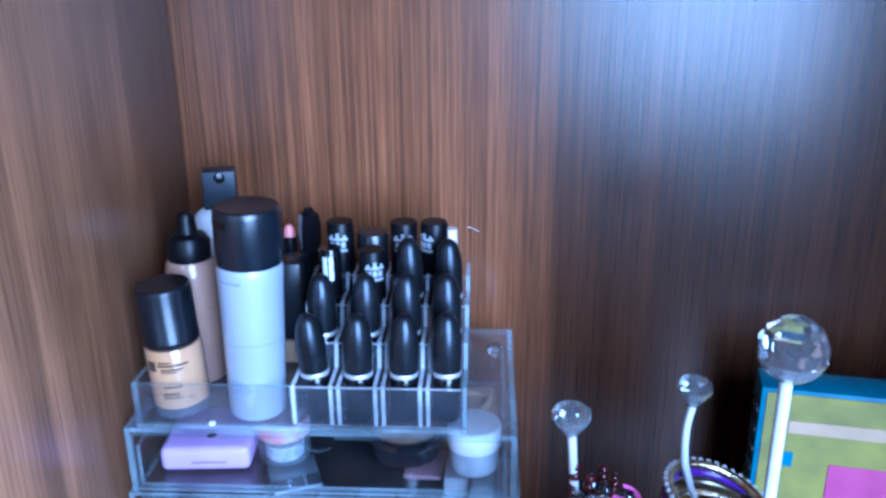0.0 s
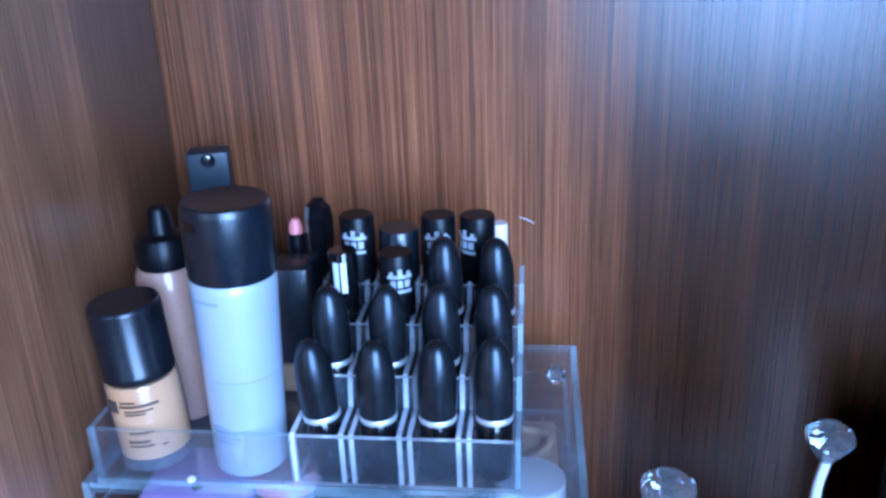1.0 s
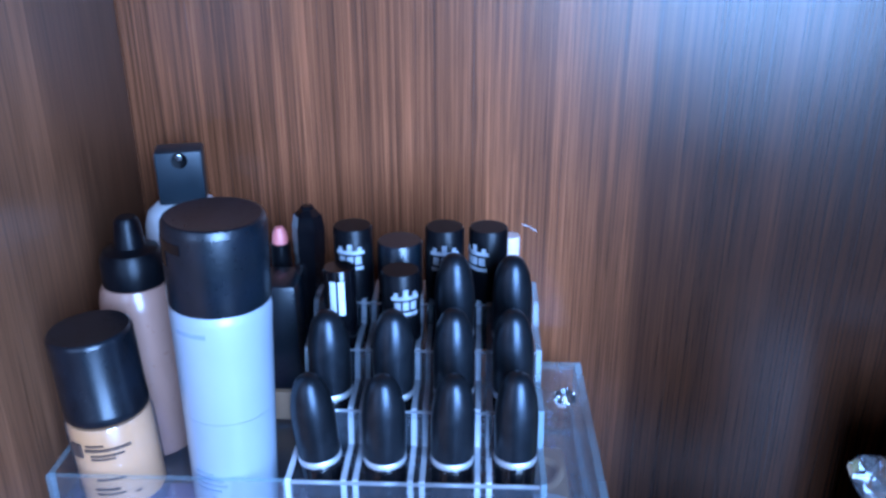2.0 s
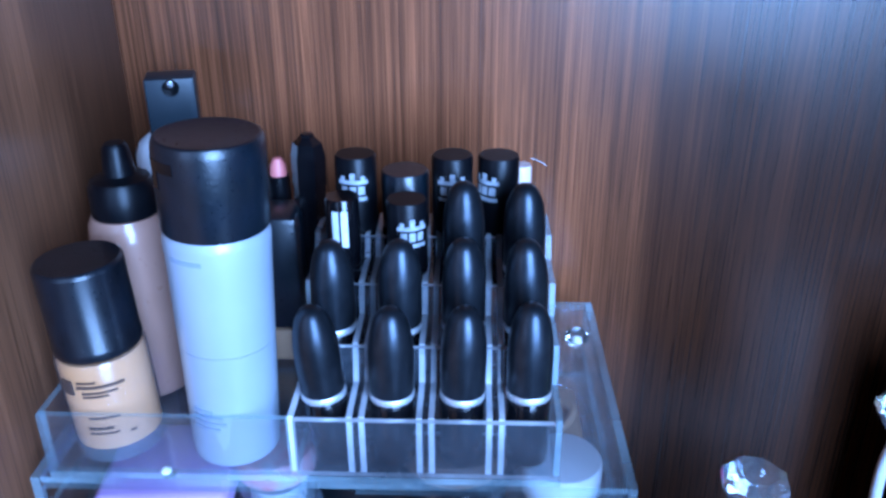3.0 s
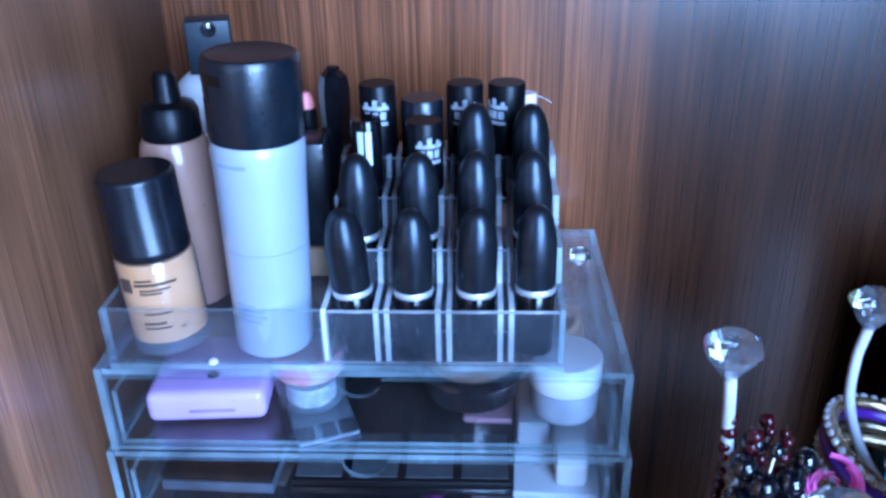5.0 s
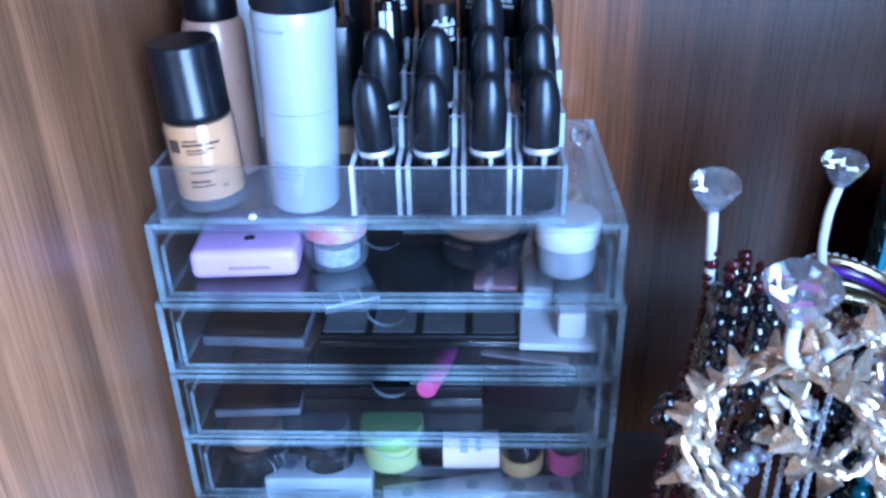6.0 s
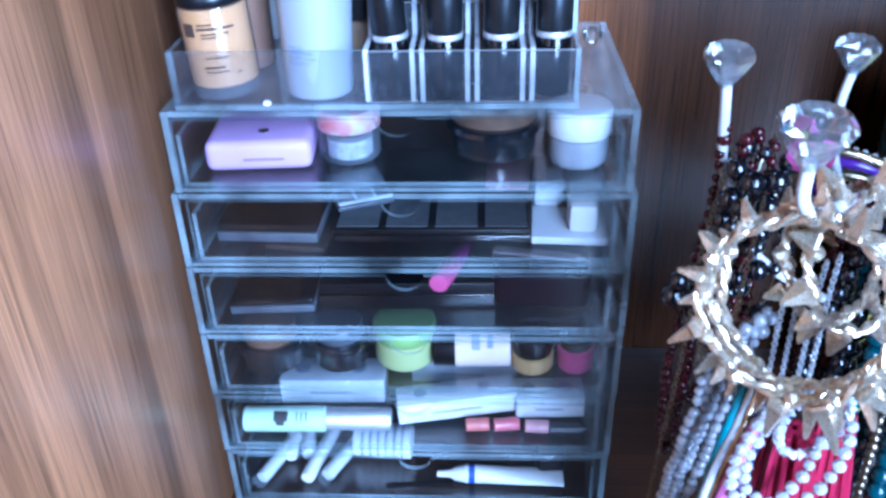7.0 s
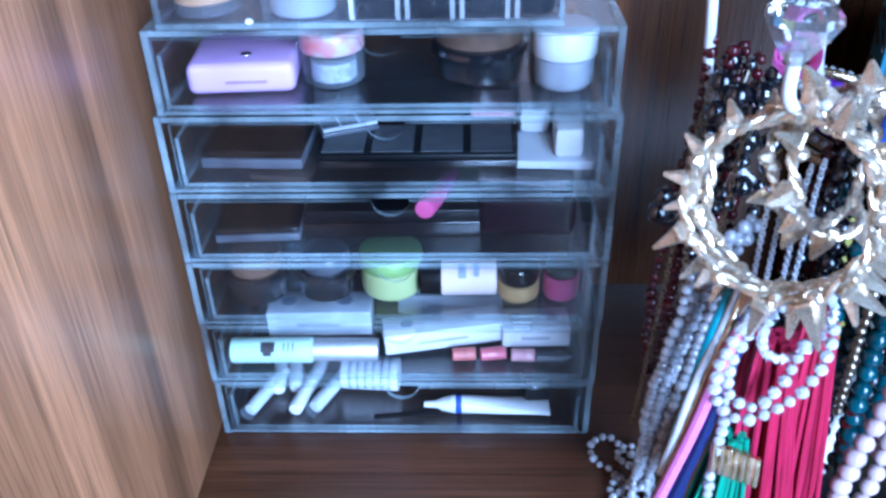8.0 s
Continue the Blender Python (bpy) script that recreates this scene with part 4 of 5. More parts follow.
for a, b in zip(rings, rings[1:]):
    for q in range(18):
        bm.faces.new((a[q], a[(q + 1) % 18], b[(q + 1) % 18], b[q]))
bm.faces.new(rings[0]), bm.faces.new(rings[-1])
part("body", bm, WHITE_PLASTIC, ob, "soft white tube pinched flat at its end")
part("band", lathe([(0.0056, 0.0215), (0.0066, 0.0215), (0.0066, 0.0256), (0.0056, 0.0256)], 20, lying(0, 0, 0, 0)), BLUE_PAINT, ob)
ob = thing("tweezers", "slim black tweezers lying in the bottom drawer", "tweezers", pose(0.098, 0.0090, F6 + 0.0002, 0, 0, 6))
part("arm", box(0, 0.046, -0.0018, -0.0004, 0, 0.0018, 0.0003), BLACK_SATIN, ob)
part("arm", box(0, 0.046, 0.0006, 0.0020, 0, 0.0018, 0.0003), BLACK_SATIN, ob)
ob = thing("sharpener", "small black pencil sharpener in the bottom drawer", "sharpener", pose(0.2080, 0.0270, F6 + 0.0002, 0, 0, 12))
part("body", box(-0.009, 0.009, -0.007, 0.007, 0, 0.0230, 0.002), BLACK_SATIN, ob)
part("blade", box(-0.005, 0.001, -0.0076, -0.0071, 0.0170, 0.0195, 0.0002), SILVER, ob)
ob = thing("elastic_band", "thin black elastic band in the bottom drawer", "elastic band", pose(0.124, 0.0460, F6 + 0.0012))
bm = bmesh.new()
add_tube(bm, [Vector((0.014 * math.cos(2 * math.pi * k / 32), 0.009 * math.sin(2 * math.pi * k / 32), 0)) for k in range(33)], 0.001, 6)
part("loop", bm, BLACK_SATIN, ob)

# ---- jewellery tree ----
TX, TY = 0.375, -0.045
tree = thing("jewellery_tree", "white enamel jewellery tree with faceted crystal knobs on curved arms", "jewellery stand", pose(TX, TY, 0))
part("base", lathe([(0, 0), (0.048, 0), (0.050, 0.002), (0.049, 0.006), (0.026, 0.011), (0.008, 0.016), (0, 0.016)], 48), BLACK_SATIN, tree, "dark round foot")
part("post", tube([(0, 0, 0.012), (0, 0, 0.12), (0, 0, 0.24), (0, 0, 0.345)], 0.0034, 20, 16), WHITE_ENAMEL, tree)


def knob(r, m, parent):
    prof = [(0.20 * r, -1.06 * r), (0.36 * r, -0.86 * r), (0.72 * r, -0.36 * r), (1.0 * r, 0.12 * r), (0.96 * r, 0.34 * r), (0.66 * r, 0.60 * r), (0, 0.64 * r)]
    bm = lathe(prof, 8)
    for f in bm.faces:
        f.material_index = 1 if f.calc_center_median().z < -0.05 * r else 0
    return part("knob", bm, [CRYSTAL, CRYSTAL_BRIGHT], parent, "clear faceted crystal knob", m, smooth=False)


bm = lathe([(0.2 * 0.0178, -0.0168)] + [(0.0178 * math.cos(a), 0.0178 * math.sin(a)) for a in [radians(d) for d in (-62, -38, -14, 12, 38, 64)]] + [(0, 0.0178)], 12)
for f in bm.faces:
    f.material_index = 1 if f.calc_center_median().z < -0.0075 else 0
part("knob", bm, [CRYSTAL, CRYSTAL_BRIGHT], tree, "large faceted crystal ball", pose(0.001, 0, 0.3615), smooth=False)
ARMS = [
    ((0.267, -0.041, 0.317), [(TX, TY, 0.190), (0.335, -0.046, 0.196), (0.293, -0.044, 0.222), (0.2735, -0.0415, 0.258), (0.2675, -0.041, 0.307)]),
    ((0.348, 0.024, 0.299), [(TX, TY, 0.215), (0.366, -0.020, 0.212), (0.355, 0.010, 0.222), (0.347, 0.022, 0.245), (0.3455, 0.024, 0.270), (0.348, 0.024, 0.289)]),
    ((0.269, -0.140, 0.327), [(TX, TY, 0.270), (0.350, -0.070, 0.278), (0.322, -0.096, 0.287), (0.296, -0.119, 0.291), (0.278, -0.1335, 0.294), (0.2700, -0.1390, 0.302), (0.2690, -0.1400, 0.317)]),
    ((0.452, -0.110, 0.318), [(TX, TY, 0.262), (0.400, -0.066, 0.268), (0.434, -0.097, 0.276), (0.449, -0.108, 0.292), (0.452, -0.110, 0.308)]),
]
for (kx, ky, kz), path in ARMS:
    arm = part("arm", tube([(x - TX, y - TY, z) for x, y, z in path], 0.0024, 30, 12), WHITE_ENAMEL, tree)
    knob(0.0112 if kx != 0.269 else 0.0126, pose(kx - TX, ky - TY, kz, 0, 0, 13), arm)

# ---- necklaces and bracelets ----
BEADS = {}


def bead_mesh(r, material, sides=10):
    key = (round(r, 5), material.name)
    if key not in BEADS:
        cut = material is WHITE_BEAD
        rows = (-50, -18, 18, 50) if cut else (-60, -30, 0, 30, 60)
        BEADS[key] = finish(lathe([(0, -r)] + [(r * math.cos(a), r * math.sin(a)) for a in [radians(d) for d in rows]] + [(0, r)], 7 if cut else sides), material, "bead", smooth=not cut)
    return BEADS[key]


def along(points, gap):
    """Places at even gaps along a smooth curve."""
    fine = spline(points, 500)
    out, left = [fine[0]], gap
    for a, b in zip(fine, fine[1:]):
        left -= (b - a).length
        if left <= 0:
            out.append(b)
            left += gap
    return out


def necklace(label, points, r, material, gap=2.05, jitter=0.0, thread=None, name="bead_necklace", group="necklaces on the tree"):
    ob = thing(name, label, "necklace", pose(0, 0, 0), group)
    rnd = random.Random(label + str(points[0]))
    places = along(points, gap * r)
    for p in places:
        one = new("bead", bead_mesh(r, material))
        one.parent = ob
        size = 1 + jitter * rnd.uniform(-1, 1)
        one.matrix_basis = Matrix.Translation(p + Vector([jitter * r * rnd.uniform(-1, 1) for _ in range(3)])) @ Euler((rnd.random(), rnd.random(), rnd.random())).to_matrix().to_4x4() @ Matrix.Diagonal((size, size, size, 1))
    part("string", tube(points, 0.00045, 40, 5), thread or OLD_CHAIN, ob)
    return ob


def chain(label, points, r=0.0011, gap=0.0026, material=None):
    ob = thing("chain_necklace", label, "necklace", pose(0, 0, 0), "necklaces on the tree")
    bm = bmesh.new()
    places = along(points, gap)
    for k, (p, q) in enumerate(zip(places, places[1:])):
        d = (q - p).normalized()
        u = d.cross(Vector((0.2, 1, 0.1) if k % 2 else (1, 0.2, 0.1))).normalized()
        c = (p + q) / 2
        loop = [c + d * (gap * 0.72 * math.cos(a)) + u * (r * math.sin(a)) for a in [2 * math.pi * i / 8 for i in range(9)]]
        add_tube(bm, loop, 0.00032, 4)
    tagged(part("chain", bm, material or OLD_CHAIN, ob), kind="stuff")
    return ob


random.seed(5)
# dark red and black beads over the arm beside the organiser
RX, RY = 0.272, -0.043
for k, (dx, dy, w, z1) in enumerate(((-0.001, 0.002, 0.012, 0.090), (0.006, -0.004, 0.012, 0.130), (0.014, 0.002, 0.020, 0.100), (0.020, -0.002, 0.012, 0.150))):
    x, y = RX + dx, RY + dy
    necklace("dark red glass bead necklace hanging from a tree arm", [(x, y, 0.286 - 0.4 * dx), (x - w * 0.35, y - 0.004, 0.245), (x - w * 0.75, y - 0.006, 0.200), (x - w, y - 0.004, 0.150), (x - w * 0.8, y, z1 + 0.012), (x - w * 0.4, y + 0.002, z1), (x - w * 0.1, y + 0.004, z1 + 0.02), (x + 0.002, y + 0.006, 0.17), (x + 0.003, y + 0.007, 0.24), (x + 0.001, y + 0.006, 0.282)], 0.0027, RED_BEAD, 2.2, 0.25)
for k, (dx, dy, w, z1) in enumerate(((0.006, -0.010, 0.018, 0.190), (0.014, -0.015, 0.034, 0.205), (0.026, -0.012, 0.026, 0.180))):
    x, y = RX + dx, RY + dy
    necklace("glossy black bead necklace hanging from a tree arm", [(x, y + 0.008, 0.281 - 0.3 * dx), (x - w * 0.2, y, 0.262), (x - w * 0.6, y - 0.003, 0.225), (x - w * 1.0, y - 0.002, z1 + 0.012), (x - w * 0.8, y, z1), (x - w * 0.2, y + 0.003, z1 + 0.006), (x + 0.004, y + 0.006, 0.215), (x + 0.004, y + 0.010, 0.262)], 0.0047, BLACK_BEAD, 2.5, 0.35)
chain("antique gold chain hanging among dark beads", [(0.272, -0.050, 0.274), (0.264, -0.056, 0.235), (0.262, -0.058, 0.180), (0.258, -0.058, 0.120), (0.2545, -0.058, 0.068)])
chain("fine antique chain hanging beside the pearls", [(0.286, -0.060, 0.262), (0.281, -0.066, 0.210), (0.275, -0.066, 0.160), (0.272, -0.064, 0.110)], 0.0009)
chain("antique gold mesh chain hanging among dark beads", [(0.270, -0.050, 0.270), (0.268, -0.060, 0.215), (0.270, -0.061, 0.160), (0.274, -0.058, 0.215), (0.277, -0.050, 0.265)], 0.0016, 0.003)
# more dark strands crowding the post, added to shade the panel and shelf behind
for k in range(16):
    a = radians(25 + 360 / 16 * k)
    x, y, z0, w = TX - 0.004 + 0.036 * math.cos(a), TY - 0.002 + 0.036 * math.sin(a), 0.252 - 0.012 * (k % 3), 0.010 + 0.004 * (k % 4)
    necklace("long dark bead necklace hanging close to the tree's post", [(x * 0.7 + TX * 0.3, y * 0.7 + TY * 0.3, z0), (x, y, z0 - 0.030), (x - w * 0.5, y - 0.003, 0.150), (x - w * 0.7, y - 0.004, 0.080 + 0.01 * (k % 5)), (x - w * 0.2, y, 0.058 + 0.01 * (k % 5)), (x + w * 0.4, y + 0.003, 0.085 + 0.01 * (k % 5)), (x + w * 0.4, y + 0.003, 0.160), (x + 0.002, y + 0.002, z0 - 0.028)], 0.0046, (BLACK_BEAD, RED_BEAD, BLACK_BEAD, BLACK_BEAD, TEAL_BEAD)[k % 5], 2.05, 0.12)
# grey pearls, their ends lying on the shelf
PR = 0.0026
necklace("long grey pearl necklace trailing onto the shelf", [(0.275, -0.116, 0.240), (0.258, -0.118, 0.216), (0.257, -0.118, 0.192), (0.255, -0.112, 0.162), (0.255, -0.100, 0.122), (0.258, -0.085, 0.083), (0.261, -0.062, 0.030), (0.259, -0.046, PR), (0.253, -0.034, PR), (0.2435, -0.026, PR), (0.2415, -0.014, PR), (0.249, -0.005, PR), (0.257, -0.006, PR), (0.263, -0.017, PR), (0.272, -0.024, PR), (0.276, -0.040, PR), (0.268, -0.060, 0.020), (0.264, -0.082, 0.070), (0.262, -0.100, 0.120), (0.2635, -0.114, 0.170), (0.268, -0.118, 0.215), (0.279, -0.116, 0.240)], PR, PEARL, 2.3, 0.2)
necklace("long grey pearl necklace trailing onto the shelf", [(0.272, -0.118, 0.238), (0.255, -0.119, 0.216), (0.2530, -0.119, 0.192), (0.2500, -0.114, 0.162), (0.2500, -0.102, 0.130), (0.2540, -0.087, 0.091), (0.258, -0.070, 0.040), (0.2600, -0.058, PR), (0.256, -0.051, PR), (0.2490, -0.056, PR), (0.2480, -0.066, PR), (0.256, -0.073, PR), (0.2665, -0.068, PR), (0.2720, -0.054, PR), (0.2690, -0.044, 0.006), (0.2640, -0.060, 0.030), (0.2610, -0.080, 0.075), (0.2580, -0.098, 0.125), (0.2595, -0.113, 0.175), (0.2640, -0.117, 0.215), (0.276, -0.117, 0.238)], PR, PEARL, 2.3, 0.2)
necklace("grey pearl necklace heaped on the shelf", [(0.262, -0.070, 0.030), (0.268, -0.030, PR), (0.273, -0.018, PR), (0.266, -0.012, PR), (0.258, -0.020, PR), (0.262, -0.032, PR * 2.6), (0.272, -0.034, PR * 2.6), (0.276, -0.046, PR), (0.266, -0.050, PR * 2.2), (0.256, -0.042, PR * 2.2), (0.250, -0.048, PR), (0.252, -0.060, PR), (0.262, -0.058, PR * 2.4), (0.272, -0.064, PR), (0.278, -0.056, PR * 2.4), (0.284, -0.042, PR), (0.290, -0.050, PR)], PR, PEARL, 2.25, 0.1)
# white faceted beads in front of the tassels
necklace("short loop of white beads in front of the crimson tassels", [(0.270, -0.147, 0.216), (0.263, -0.150, 0.201), (0.261, -0.151, 0.188), (0.264, -0.152, 0.174), (0.276, -0.153, 0.167), (0.291, -0.153, 0.177), (0.301, -0.151, 0.192), (0.304, -0.147, 0.214)], 0.0026, WHITE_BEAD, 2.3, 0.14)
necklace("short loop of white beads in front of the crimson tassels", [(0.274, -0.146, 0.212), (0.2665, -0.149, 0.194), (0.2680, -0.150, 0.178), (0.2790, -0.151, 0.172), (0.2880, -0.150, 0.184), (0.2940, -0.148, 0.206)], 0.0026, WHITE_BEAD, 2.3, 0.14)
necklace("long strand of white beads hanging by the coloured cords", [(0.270, -0.144, 0.212), (0.2665, -0.147, 0.188), (0.2690, -0.148, 0.160), (0.2690, -0.147, 0.131), (0.2695, -0.146, 0.105), (0.2690, -0.143, 0.060)], 0.0025, WHITE_BEAD, 2.3, 0.12)
# beads at the far side of the tree
necklace("teal bead necklace hanging from the tree", [(0.3600, -0.080, 0.250), (0.3580, -0.088, 0.200), (0.3560, -0.090, 0.150), (0.3580, -0.090, 0.100), (0.3640, -0.086, 0.062), (0.3720, -0.082, 0.100), (0.3740, -0.078, 0.170), (0.3680, -0.074, 0.245)], 0.0052, TEAL_BEAD, 2.0, 0.12)
necklace("bronze bead necklace hanging from the tree", [(0.341, -0.098, 0.255), (0.3390, -0.104, 0.210), (0.3380, -0.106, 0.165), (0.3400, -0.104, 0.120)], 0.0024, OLD_CHAIN, 2.1, 0.1)
necklace("rose pearl necklace hanging from the tree", [(0.360, -0.108, 0.250), (0.3590, -0.116, 0.200), (0.3540, -0.120, 0.160), (0.3480, -0.122, 0.130), (0.3430, -0.122, 0.095), (0.3480, -0.118, 0.060), (0.3600, -0.112, 0.060), (0.3680, -0.108, 0.120), (0.366, -0.104, 0.245)], 0.0050, ROSE_BEAD, 2.0, 0.08)


# gold spiked bracelets on the arm in front
def spiked_bracelet(label, m, radius, bands, spikes, length, seed):
    """Thin knotted wire bands with cast spikes of uneven length; those low on the ring hang down."""
    ob = thing("spiked_bracelet", label, "bracelet", m, "spiked bracelets on the tree")
    rnd = random.Random(seed)
    for i, z in enumerate(bands):
        ph = rnd.uniform(0, 6)
        for wire in (0, 1):
            ring = []
            for k in range(97):
                a = 2 * math.pi * k / 96
                twist = 12 * a + math.pi * wire + ph
                rr = radius * (1 + 0.04 * math.sin(3 * a + ph) + 0.02 * math.sin(7 * a + 2 * ph)) + 0.0012 * math.cos(twist)
                ring.append(Vector((rr * math.cos(a), rr * math.sin(a), z + 0.0012 * math.sin(twist) + 0.0012 * math.sin(4 * a + ph))))
            bm = bmesh.new()
            add_tube(bm, ring, 0.0012, 6)
            part("band", bm, GOLD_PALE, ob)
    nugget = finish(lathe([(0, -0.0030), (0.0026, -0.0016), (0.0033, 0.0004), (0.0022, 0.0024), (0, 0.0030)], 6), GOLD_PALE, "nugget", smooth=False)
    cones = [finish(lathe([(0, -0.001), (w, 0), (w * 1.06, 0.0012), (w * 0.86, 0.0030), (0.0010, q - 0.0008), (0, q)], 5), GOLD_PALE, "spike", smooth=False) for w, q in ((0.0044, length), (0.0036, length * 0.72), (0.0030, length * 0.55))]
    for row, z in enumerate(bands):
        for k in range(spikes):
            a = 360 / spikes * (k + 0.5 * (row % 2)) + rnd.uniform(-7, 7)
            low = 0.5 - 0.5 * math.sin(radians(a))
            seat = pose(0, 0, z + rnd.uniform(-0.0012, 0.0012), 0, 0, a)
            one = new("spike", cones[0] if rnd.random() < 0.2 + 0.7 * low else rnd.choice(cones[1:]))
            one.parent = ob
            size = rnd.uniform(0.8, 1.15)
            one.matrix_basis = seat @ pose(radius + 0.0016, 0, 0, 0, 90 + rnd.uniform(-32, 32), rnd.uniform(-18, 18)) @ Matrix.Diagonal((size, size, size, 1))
            one = new("nugget", nugget)
            one.parent = ob
            one.matrix_basis = seat @ pose(radius, 0.0038, 0.001 * rnd.uniform(-1, 1), rnd.uniform(0, 90), rnd.uniform(0, 90), 0)
    return ob


spiked_bracelet("pale gold bracelet set with rows of pointed spikes", pose(0.2758, -0.1420, 0.2615, 74, -4, -36), 0.0325, (-0.010, 0.000, 0.009), 12, 0.0160, 1)
spiked_bracelet("pale gold bracelet with long spikes hanging behind another", pose(0.3010, -0.1170, 0.2660, 76, 14, 24), 0.0265, (-0.005, 0.006), 10, 0.0095, 2)
ob = thing("rhinestone_bracelet", "clear rhinestone bracelet hanging below the gold spikes", "bracelet", pose(0.290, -0.146, 0.210, 0, 20, 20), "spiked bracelets on the tree")
stone = finish(lathe([(0, -0.0026), (0.0026, 0), (0, 0.0026)], 6), CRYSTAL_BEAD, "stone", smooth=False)
for k in range(26):
    one = new("stone", stone)
    one.parent = ob
    one.matrix_basis = pose(0.016 * math.cos(2 * math.pi * k / 26), 0, 0.016 * math.sin(2 * math.pi * k / 26), 30 * k, 0, 20 * k)

for x, y, z1 in ((0.279, -0.122, 0.205), (0.286, -0.118, 0.196), (0.2935, -0.116, 0.200), (0.300, -0.112, 0.190)):
    chain("pale silver chain hanging behind the spiked bracelet", [(x, y, 0.264), (x - 0.002, y - 0.003, 0.245), (x - 0.001, y - 0.002, z1)], 0.0009, 0.0019, SATIN_SILVER)

# bangles round the rear arm
for k, (z, r, mat_, label) in enumerate(((0.268, 0.0315, GOLD, "gold bangle set with pale stones"), (0.262, 0.0320, PURPLE, "purple enamel bangle"), (0.255, 0.0320, OLD_CHAIN, "antique metal bangle"), (0.247, 0.0315, GOLD, "gold bangle"))):
    ob = thing("bangle", label + " hanging on the rear arm", "bangle", pose(0.364, 0.004, z - 0.034, 6, 16 - 3 * k, 0), "bangles on the tree")
    bm = bmesh.new()
    add_tube(bm, [Vector((r * math.cos(2 * math.pi * q / 56), r * math.sin(2 * math.pi * q / 56), 0)) for q in range(57)], 0.0031, 10)
    part("hoop", bm, mat_, ob)
    if k in (0, 2):
        stone = finish(lathe([(0, -0.0012), (0.0020, 0), (0.0012, 0.0014), (0, 0.0016)], 7), CRYSTAL_BEAD, "stone", smooth=False)
        for q in range(40):
            one = new("stone", stone)
            one.parent = ob
            one.matrix_basis = pose(0, 0, 0, 0, 0, 9 * q) @ pose(r + 0.0026, 0, 0.0014, 0, 70, 0)
# pink rosette on the front arm
ob = thing("fabric_rosette", "bright pink fabric rosette clipped to a tree arm", "hair clip", pose(0.2885, -0.088, 0.2965, 62, 0, -20))
for k in range(9):
    a0, rr = 40 * k, 0.0025 + 0.0008 * k
    pts = [(rr * math.cos(radians(a0 + d)), rr * math.sin(radians(a0 + d)), 0.003 - 0.0004 * k + 0.0006 * math.sin(d / 20)) for d in range(0, 150, 15)]
    bm = bmesh.new()
    rows = [[bm.verts.new((x * f, y * f, z + h)) for f, h in ((0.90, -0.003), (1.05, 0.001), (1.20, 0.0028), (1.08, 0.0018))] for x, y, z in pts]
    for a, b in zip(rows, rows[1:]):
        for q in range(4):
            bm.faces.new((a[q], b[q], b[(q + 1) % 4], a[(q + 1) % 4]))
    bm.faces.new(rows[0]), bm.faces.new(rows[-1])
    part("petal", bm, ROSETTE, ob)
# blue and yellow bangles at the tree's far side
for x, y, z, mat_, label in ((0.352, -0.060, 0.252, BLUE_PAINT, "blue enamel bangle leaning on the tree"), (0.359, -0.052, 0.244, YELLOW_PAINT, "yellow enamel bangle leaning on the tree")):
    bm = bmesh.new()
    add_tube(bm, [Vector((0.030 * math.cos(2 * math.pi * q / 48), 0.030 * math.sin(2 * math.pi * q / 48), 0)) for q in range(49)], 0.0042, 10)
    solo("bangle", bm, mat_, label, "bangle", pose(x + 0.014, y, z - 0.020, 60, 24, 30), "bangles on the tree")


# tassel necklaces and cords
def tassel(label, top, spread, drop, n, material, binder, seed, lean=(0, 0)):
    ob = thing("tassel_necklace", label, "necklace", pose(*top), "tassels on the tree")
    rnd = random.Random(seed)
    for k in range(n):
        u = rnd.uniform(-1, 1)
        v = rnd.uniform(-1, 1)
        w = spread * (0.55 + 0.45 * abs(u))
        pts = [(u * spread * 0.45, v * 0.005, 0), (u * w * 0.75 + lean[0] * 0.3, v * 0.008 + lean[1] * 0.3, -drop * 0.35), (u * w + lean[0] * 0.7, v * 0.010 + lean[1] * 0.7, -drop * 0.7), (u * w * 1.08 + lean[0] + rnd.uniform(-1, 1) * 0.002, v * 0.011 + lean[1], -drop * rnd.uniform(0.94, 1.0))]
        part("strand", tube(pts, 0.0011, 9, 5), material, ob)
    if binder:
        for k in range(7):
            x = spread * 0.9 * (k - 3) / 3.4
            part("binding", tube([(x, -0.0075, 0.003 - 0.0016 * k), (x + 0.0004, -0.0082, -0.006 - 0.0016 * k), (x + 0.0006, -0.0082, -0.013 - 0.0016 * k)], 0.0016, 8, 6), binder, ob)
    return ob


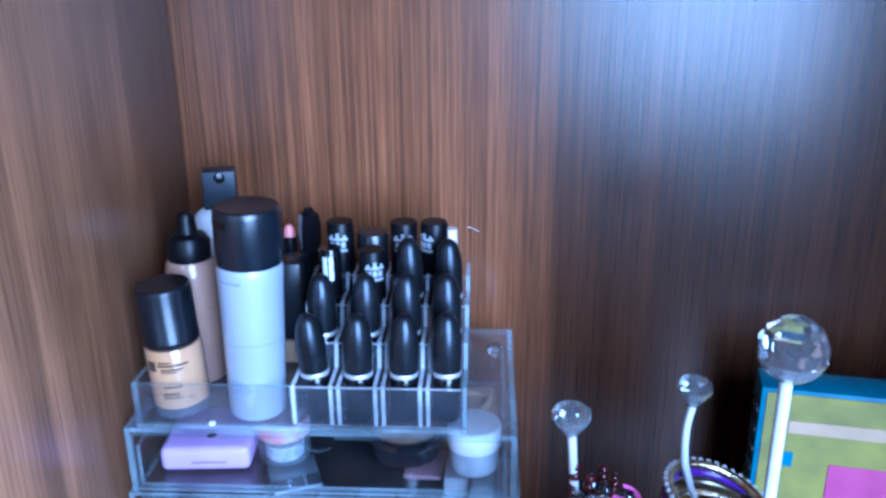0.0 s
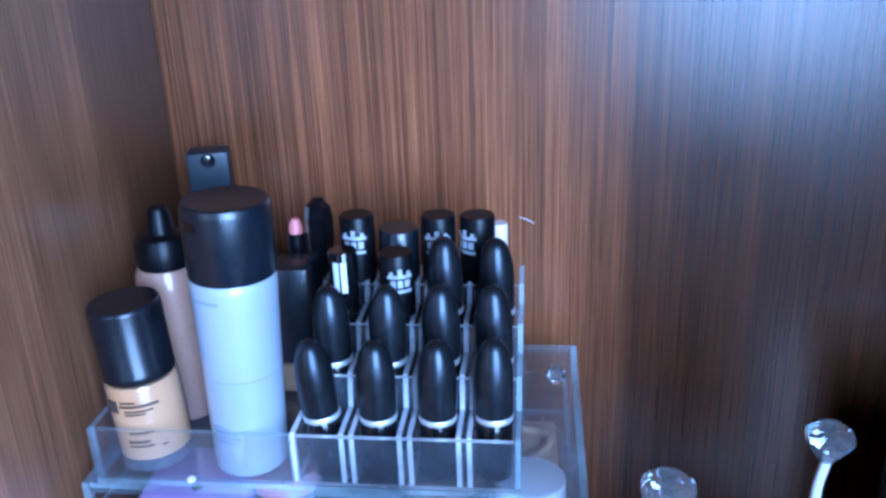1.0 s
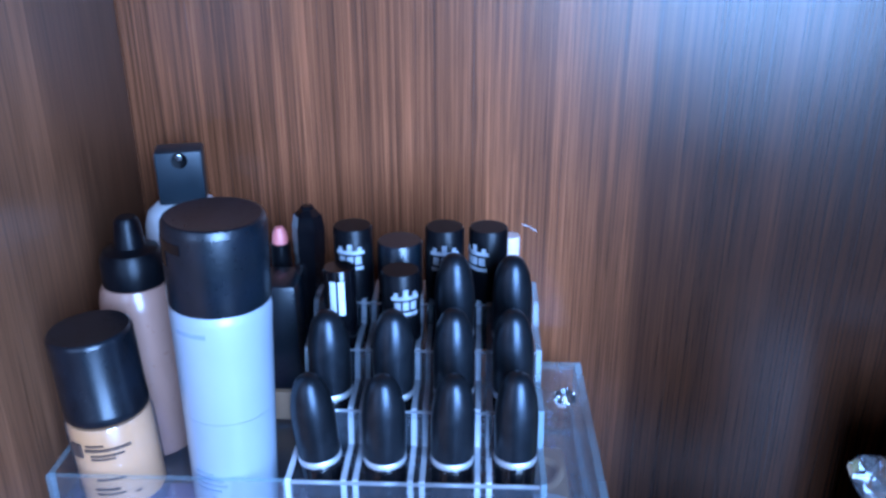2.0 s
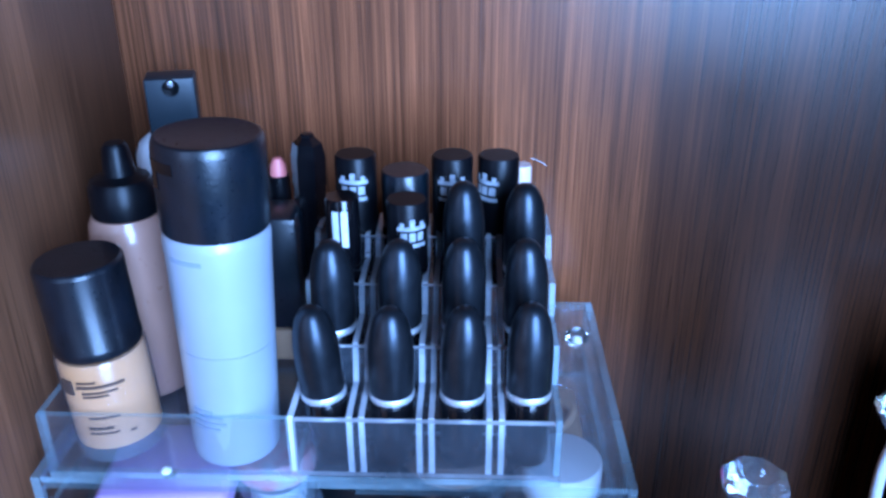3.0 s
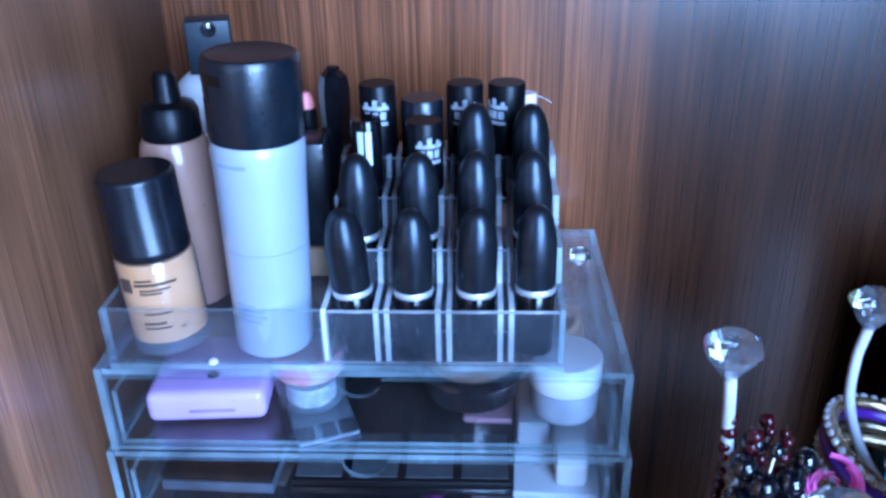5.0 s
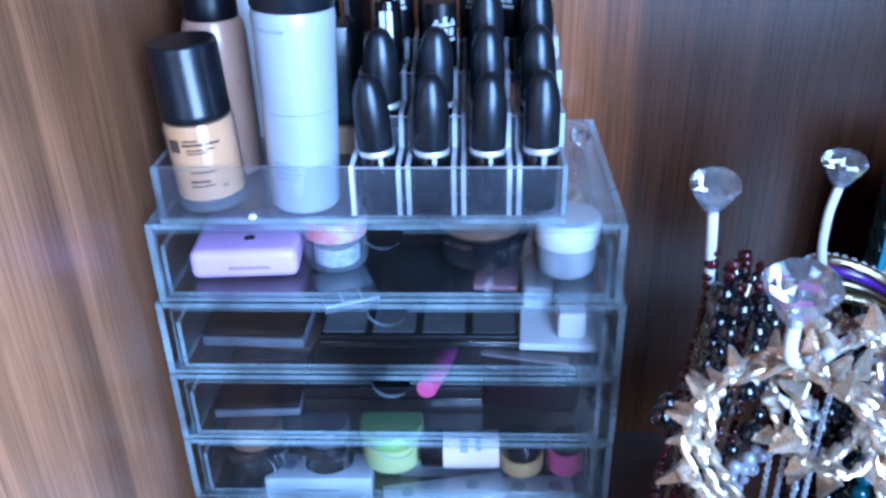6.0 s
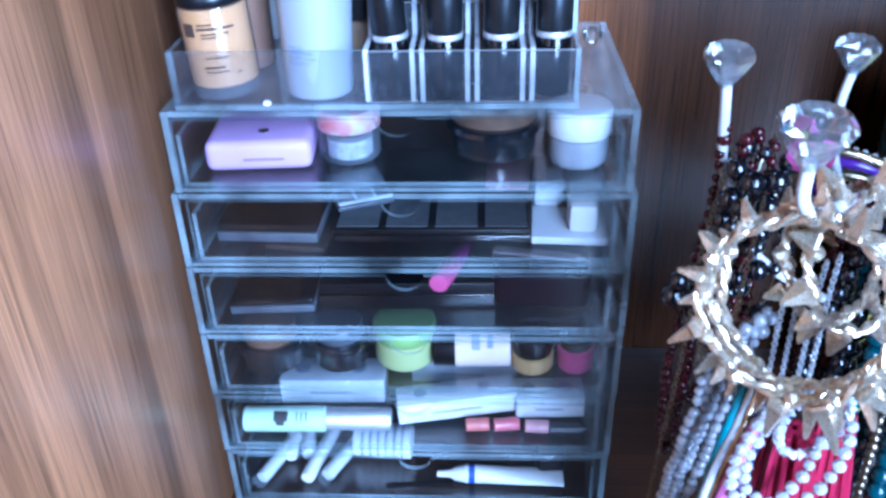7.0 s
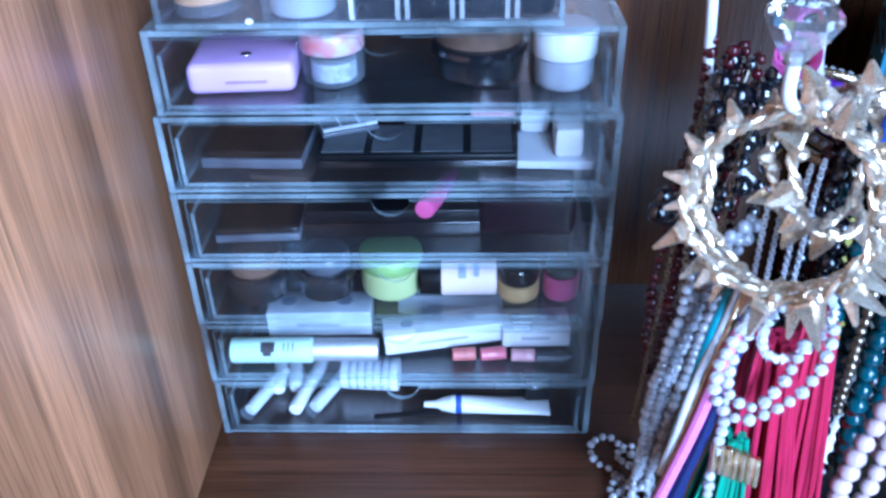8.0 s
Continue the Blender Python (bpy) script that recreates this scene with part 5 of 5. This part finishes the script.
tassel("crimson thread tassel necklace hanging from the tree", (0.2880, -0.135, 0.196), 0.019, 0.128, 70, THREAD_PINK, None, 3, (0.010, 0.004))
tassel("crimson thread tassel necklace hanging from the tree", (0.3090, -0.122, 0.196), 0.015, 0.128, 46, THREAD_PINK, None, 4, (0.006, 0.0))
tassel("green thread tassel with a gold wrapped top", (0.2770, -0.141, 0.146), 0.0125, 0.078, 40, THREAD_GREEN, GOLD, 6, (-0.002, 0.0))
for label, mat_, r, (x0, z0), (x1, z1), (x2, z2), y in (
    ("teal", CORD_TEAL, 0.0022, (0.2605, 0.2040), (0.2582, 0.1890), (0.2555, 0.1640), -0.1400),
    ("white", CORD_WHITE, 0.0019, (0.2628, 0.2060), (0.2566, 0.1780), (0.2525, 0.1480), -0.1425),
    ("olive", GOLD, 0.0014, (0.2641, 0.2068), (0.2587, 0.1771), (0.2529, 0.1411), -0.1445),
    ("navy blue", CORD_NAVY, 0.0027, (0.2665, 0.2055), (0.2601, 0.1708), (0.2514, 0.1142), -0.1435),
    ("navy blue", CORD_NAVY, 0.0027, (0.2700, 0.2012), (0.2645, 0.1644), (0.2575, 0.1064), -0.1425),
    ("pink", CORD_PINK, 0.0026, (0.2647, 0.1959), (0.2577, 0.1550), (0.2484, 0.1122), -0.1470),
    ("navy blue", CORD_NAVY, 0.0027, (0.2694, 0.1957), (0.2633, 0.1490), (0.2553, 0.1070), -0.1440),
):
    ob = thing("cord_necklace", label + " cord necklace hanging slanted from the tree", "necklace", pose(0, 0, 0), "cords on the tree")
    bx, bz = x2 + (x2 - x1) * 0.8, max(0.012, z2 + (z2 - z1) * 0.9)
    part("cord", tube([(x0 + 0.005, y + 0.004, z0 + 0.016), (x0, y, z0), (x1, y, z1), (x2, y, z2), (bx, y + 0.002, bz)], r, 30, 9), mat_, ob)

# ---- patterned gift box behind the tree ----
gift = thing("gift_box", "olive yellow and pink box with teal lattice sides beside the tree", "box", pose(0.4120, 0.0900, 0, 0, 0, -10))
part("carcass", box(0, 0.17, 0, 0.030, 0, 0.265, 0.0012), BOX_TEAL, gift)
part("front_print", box(0.004, 0.166, -0.0009, -0.0001, 0.010, 0.2620), BOX_YELLOW, gift, "olive yellow printed front")
for k, (x, z, w, h, mat_) in enumerate(((0.050, 0.150, 0.060, 0.060, PINK), (0.020, 0.232, 0.100, 0.010, TAN), (0.018, 0.112, 0.014, 0.014, BOX_TEAL), (0.016, 0.205, 0.010, 0.012, BOX_TEAL), (0.110, 0.216, 0.040, 0.016, BOX_TEAL))):
    part("front_patch", box(x, x + w, -0.0017, -0.0010, z, z + h, 0.0003, 1), mat_, gift)
for k in range(16):
    for side in (0, 1):
        z = 0.010 + 0.0156 * k
        y0, y1 = (0.002, 0.014) if side else (0.016, 0.028)
        bm = bmesh.new()
        add_tube(bm, spline([(-0.0004, y0, z), (-0.0006, (y0 + y1) / 2, z + 0.006), (-0.0004, y1, z + (0.001 if k % 2 else 0.011))], 6), 0.0011, 4)
        part("lattice", bm, INK_DARK, gift)
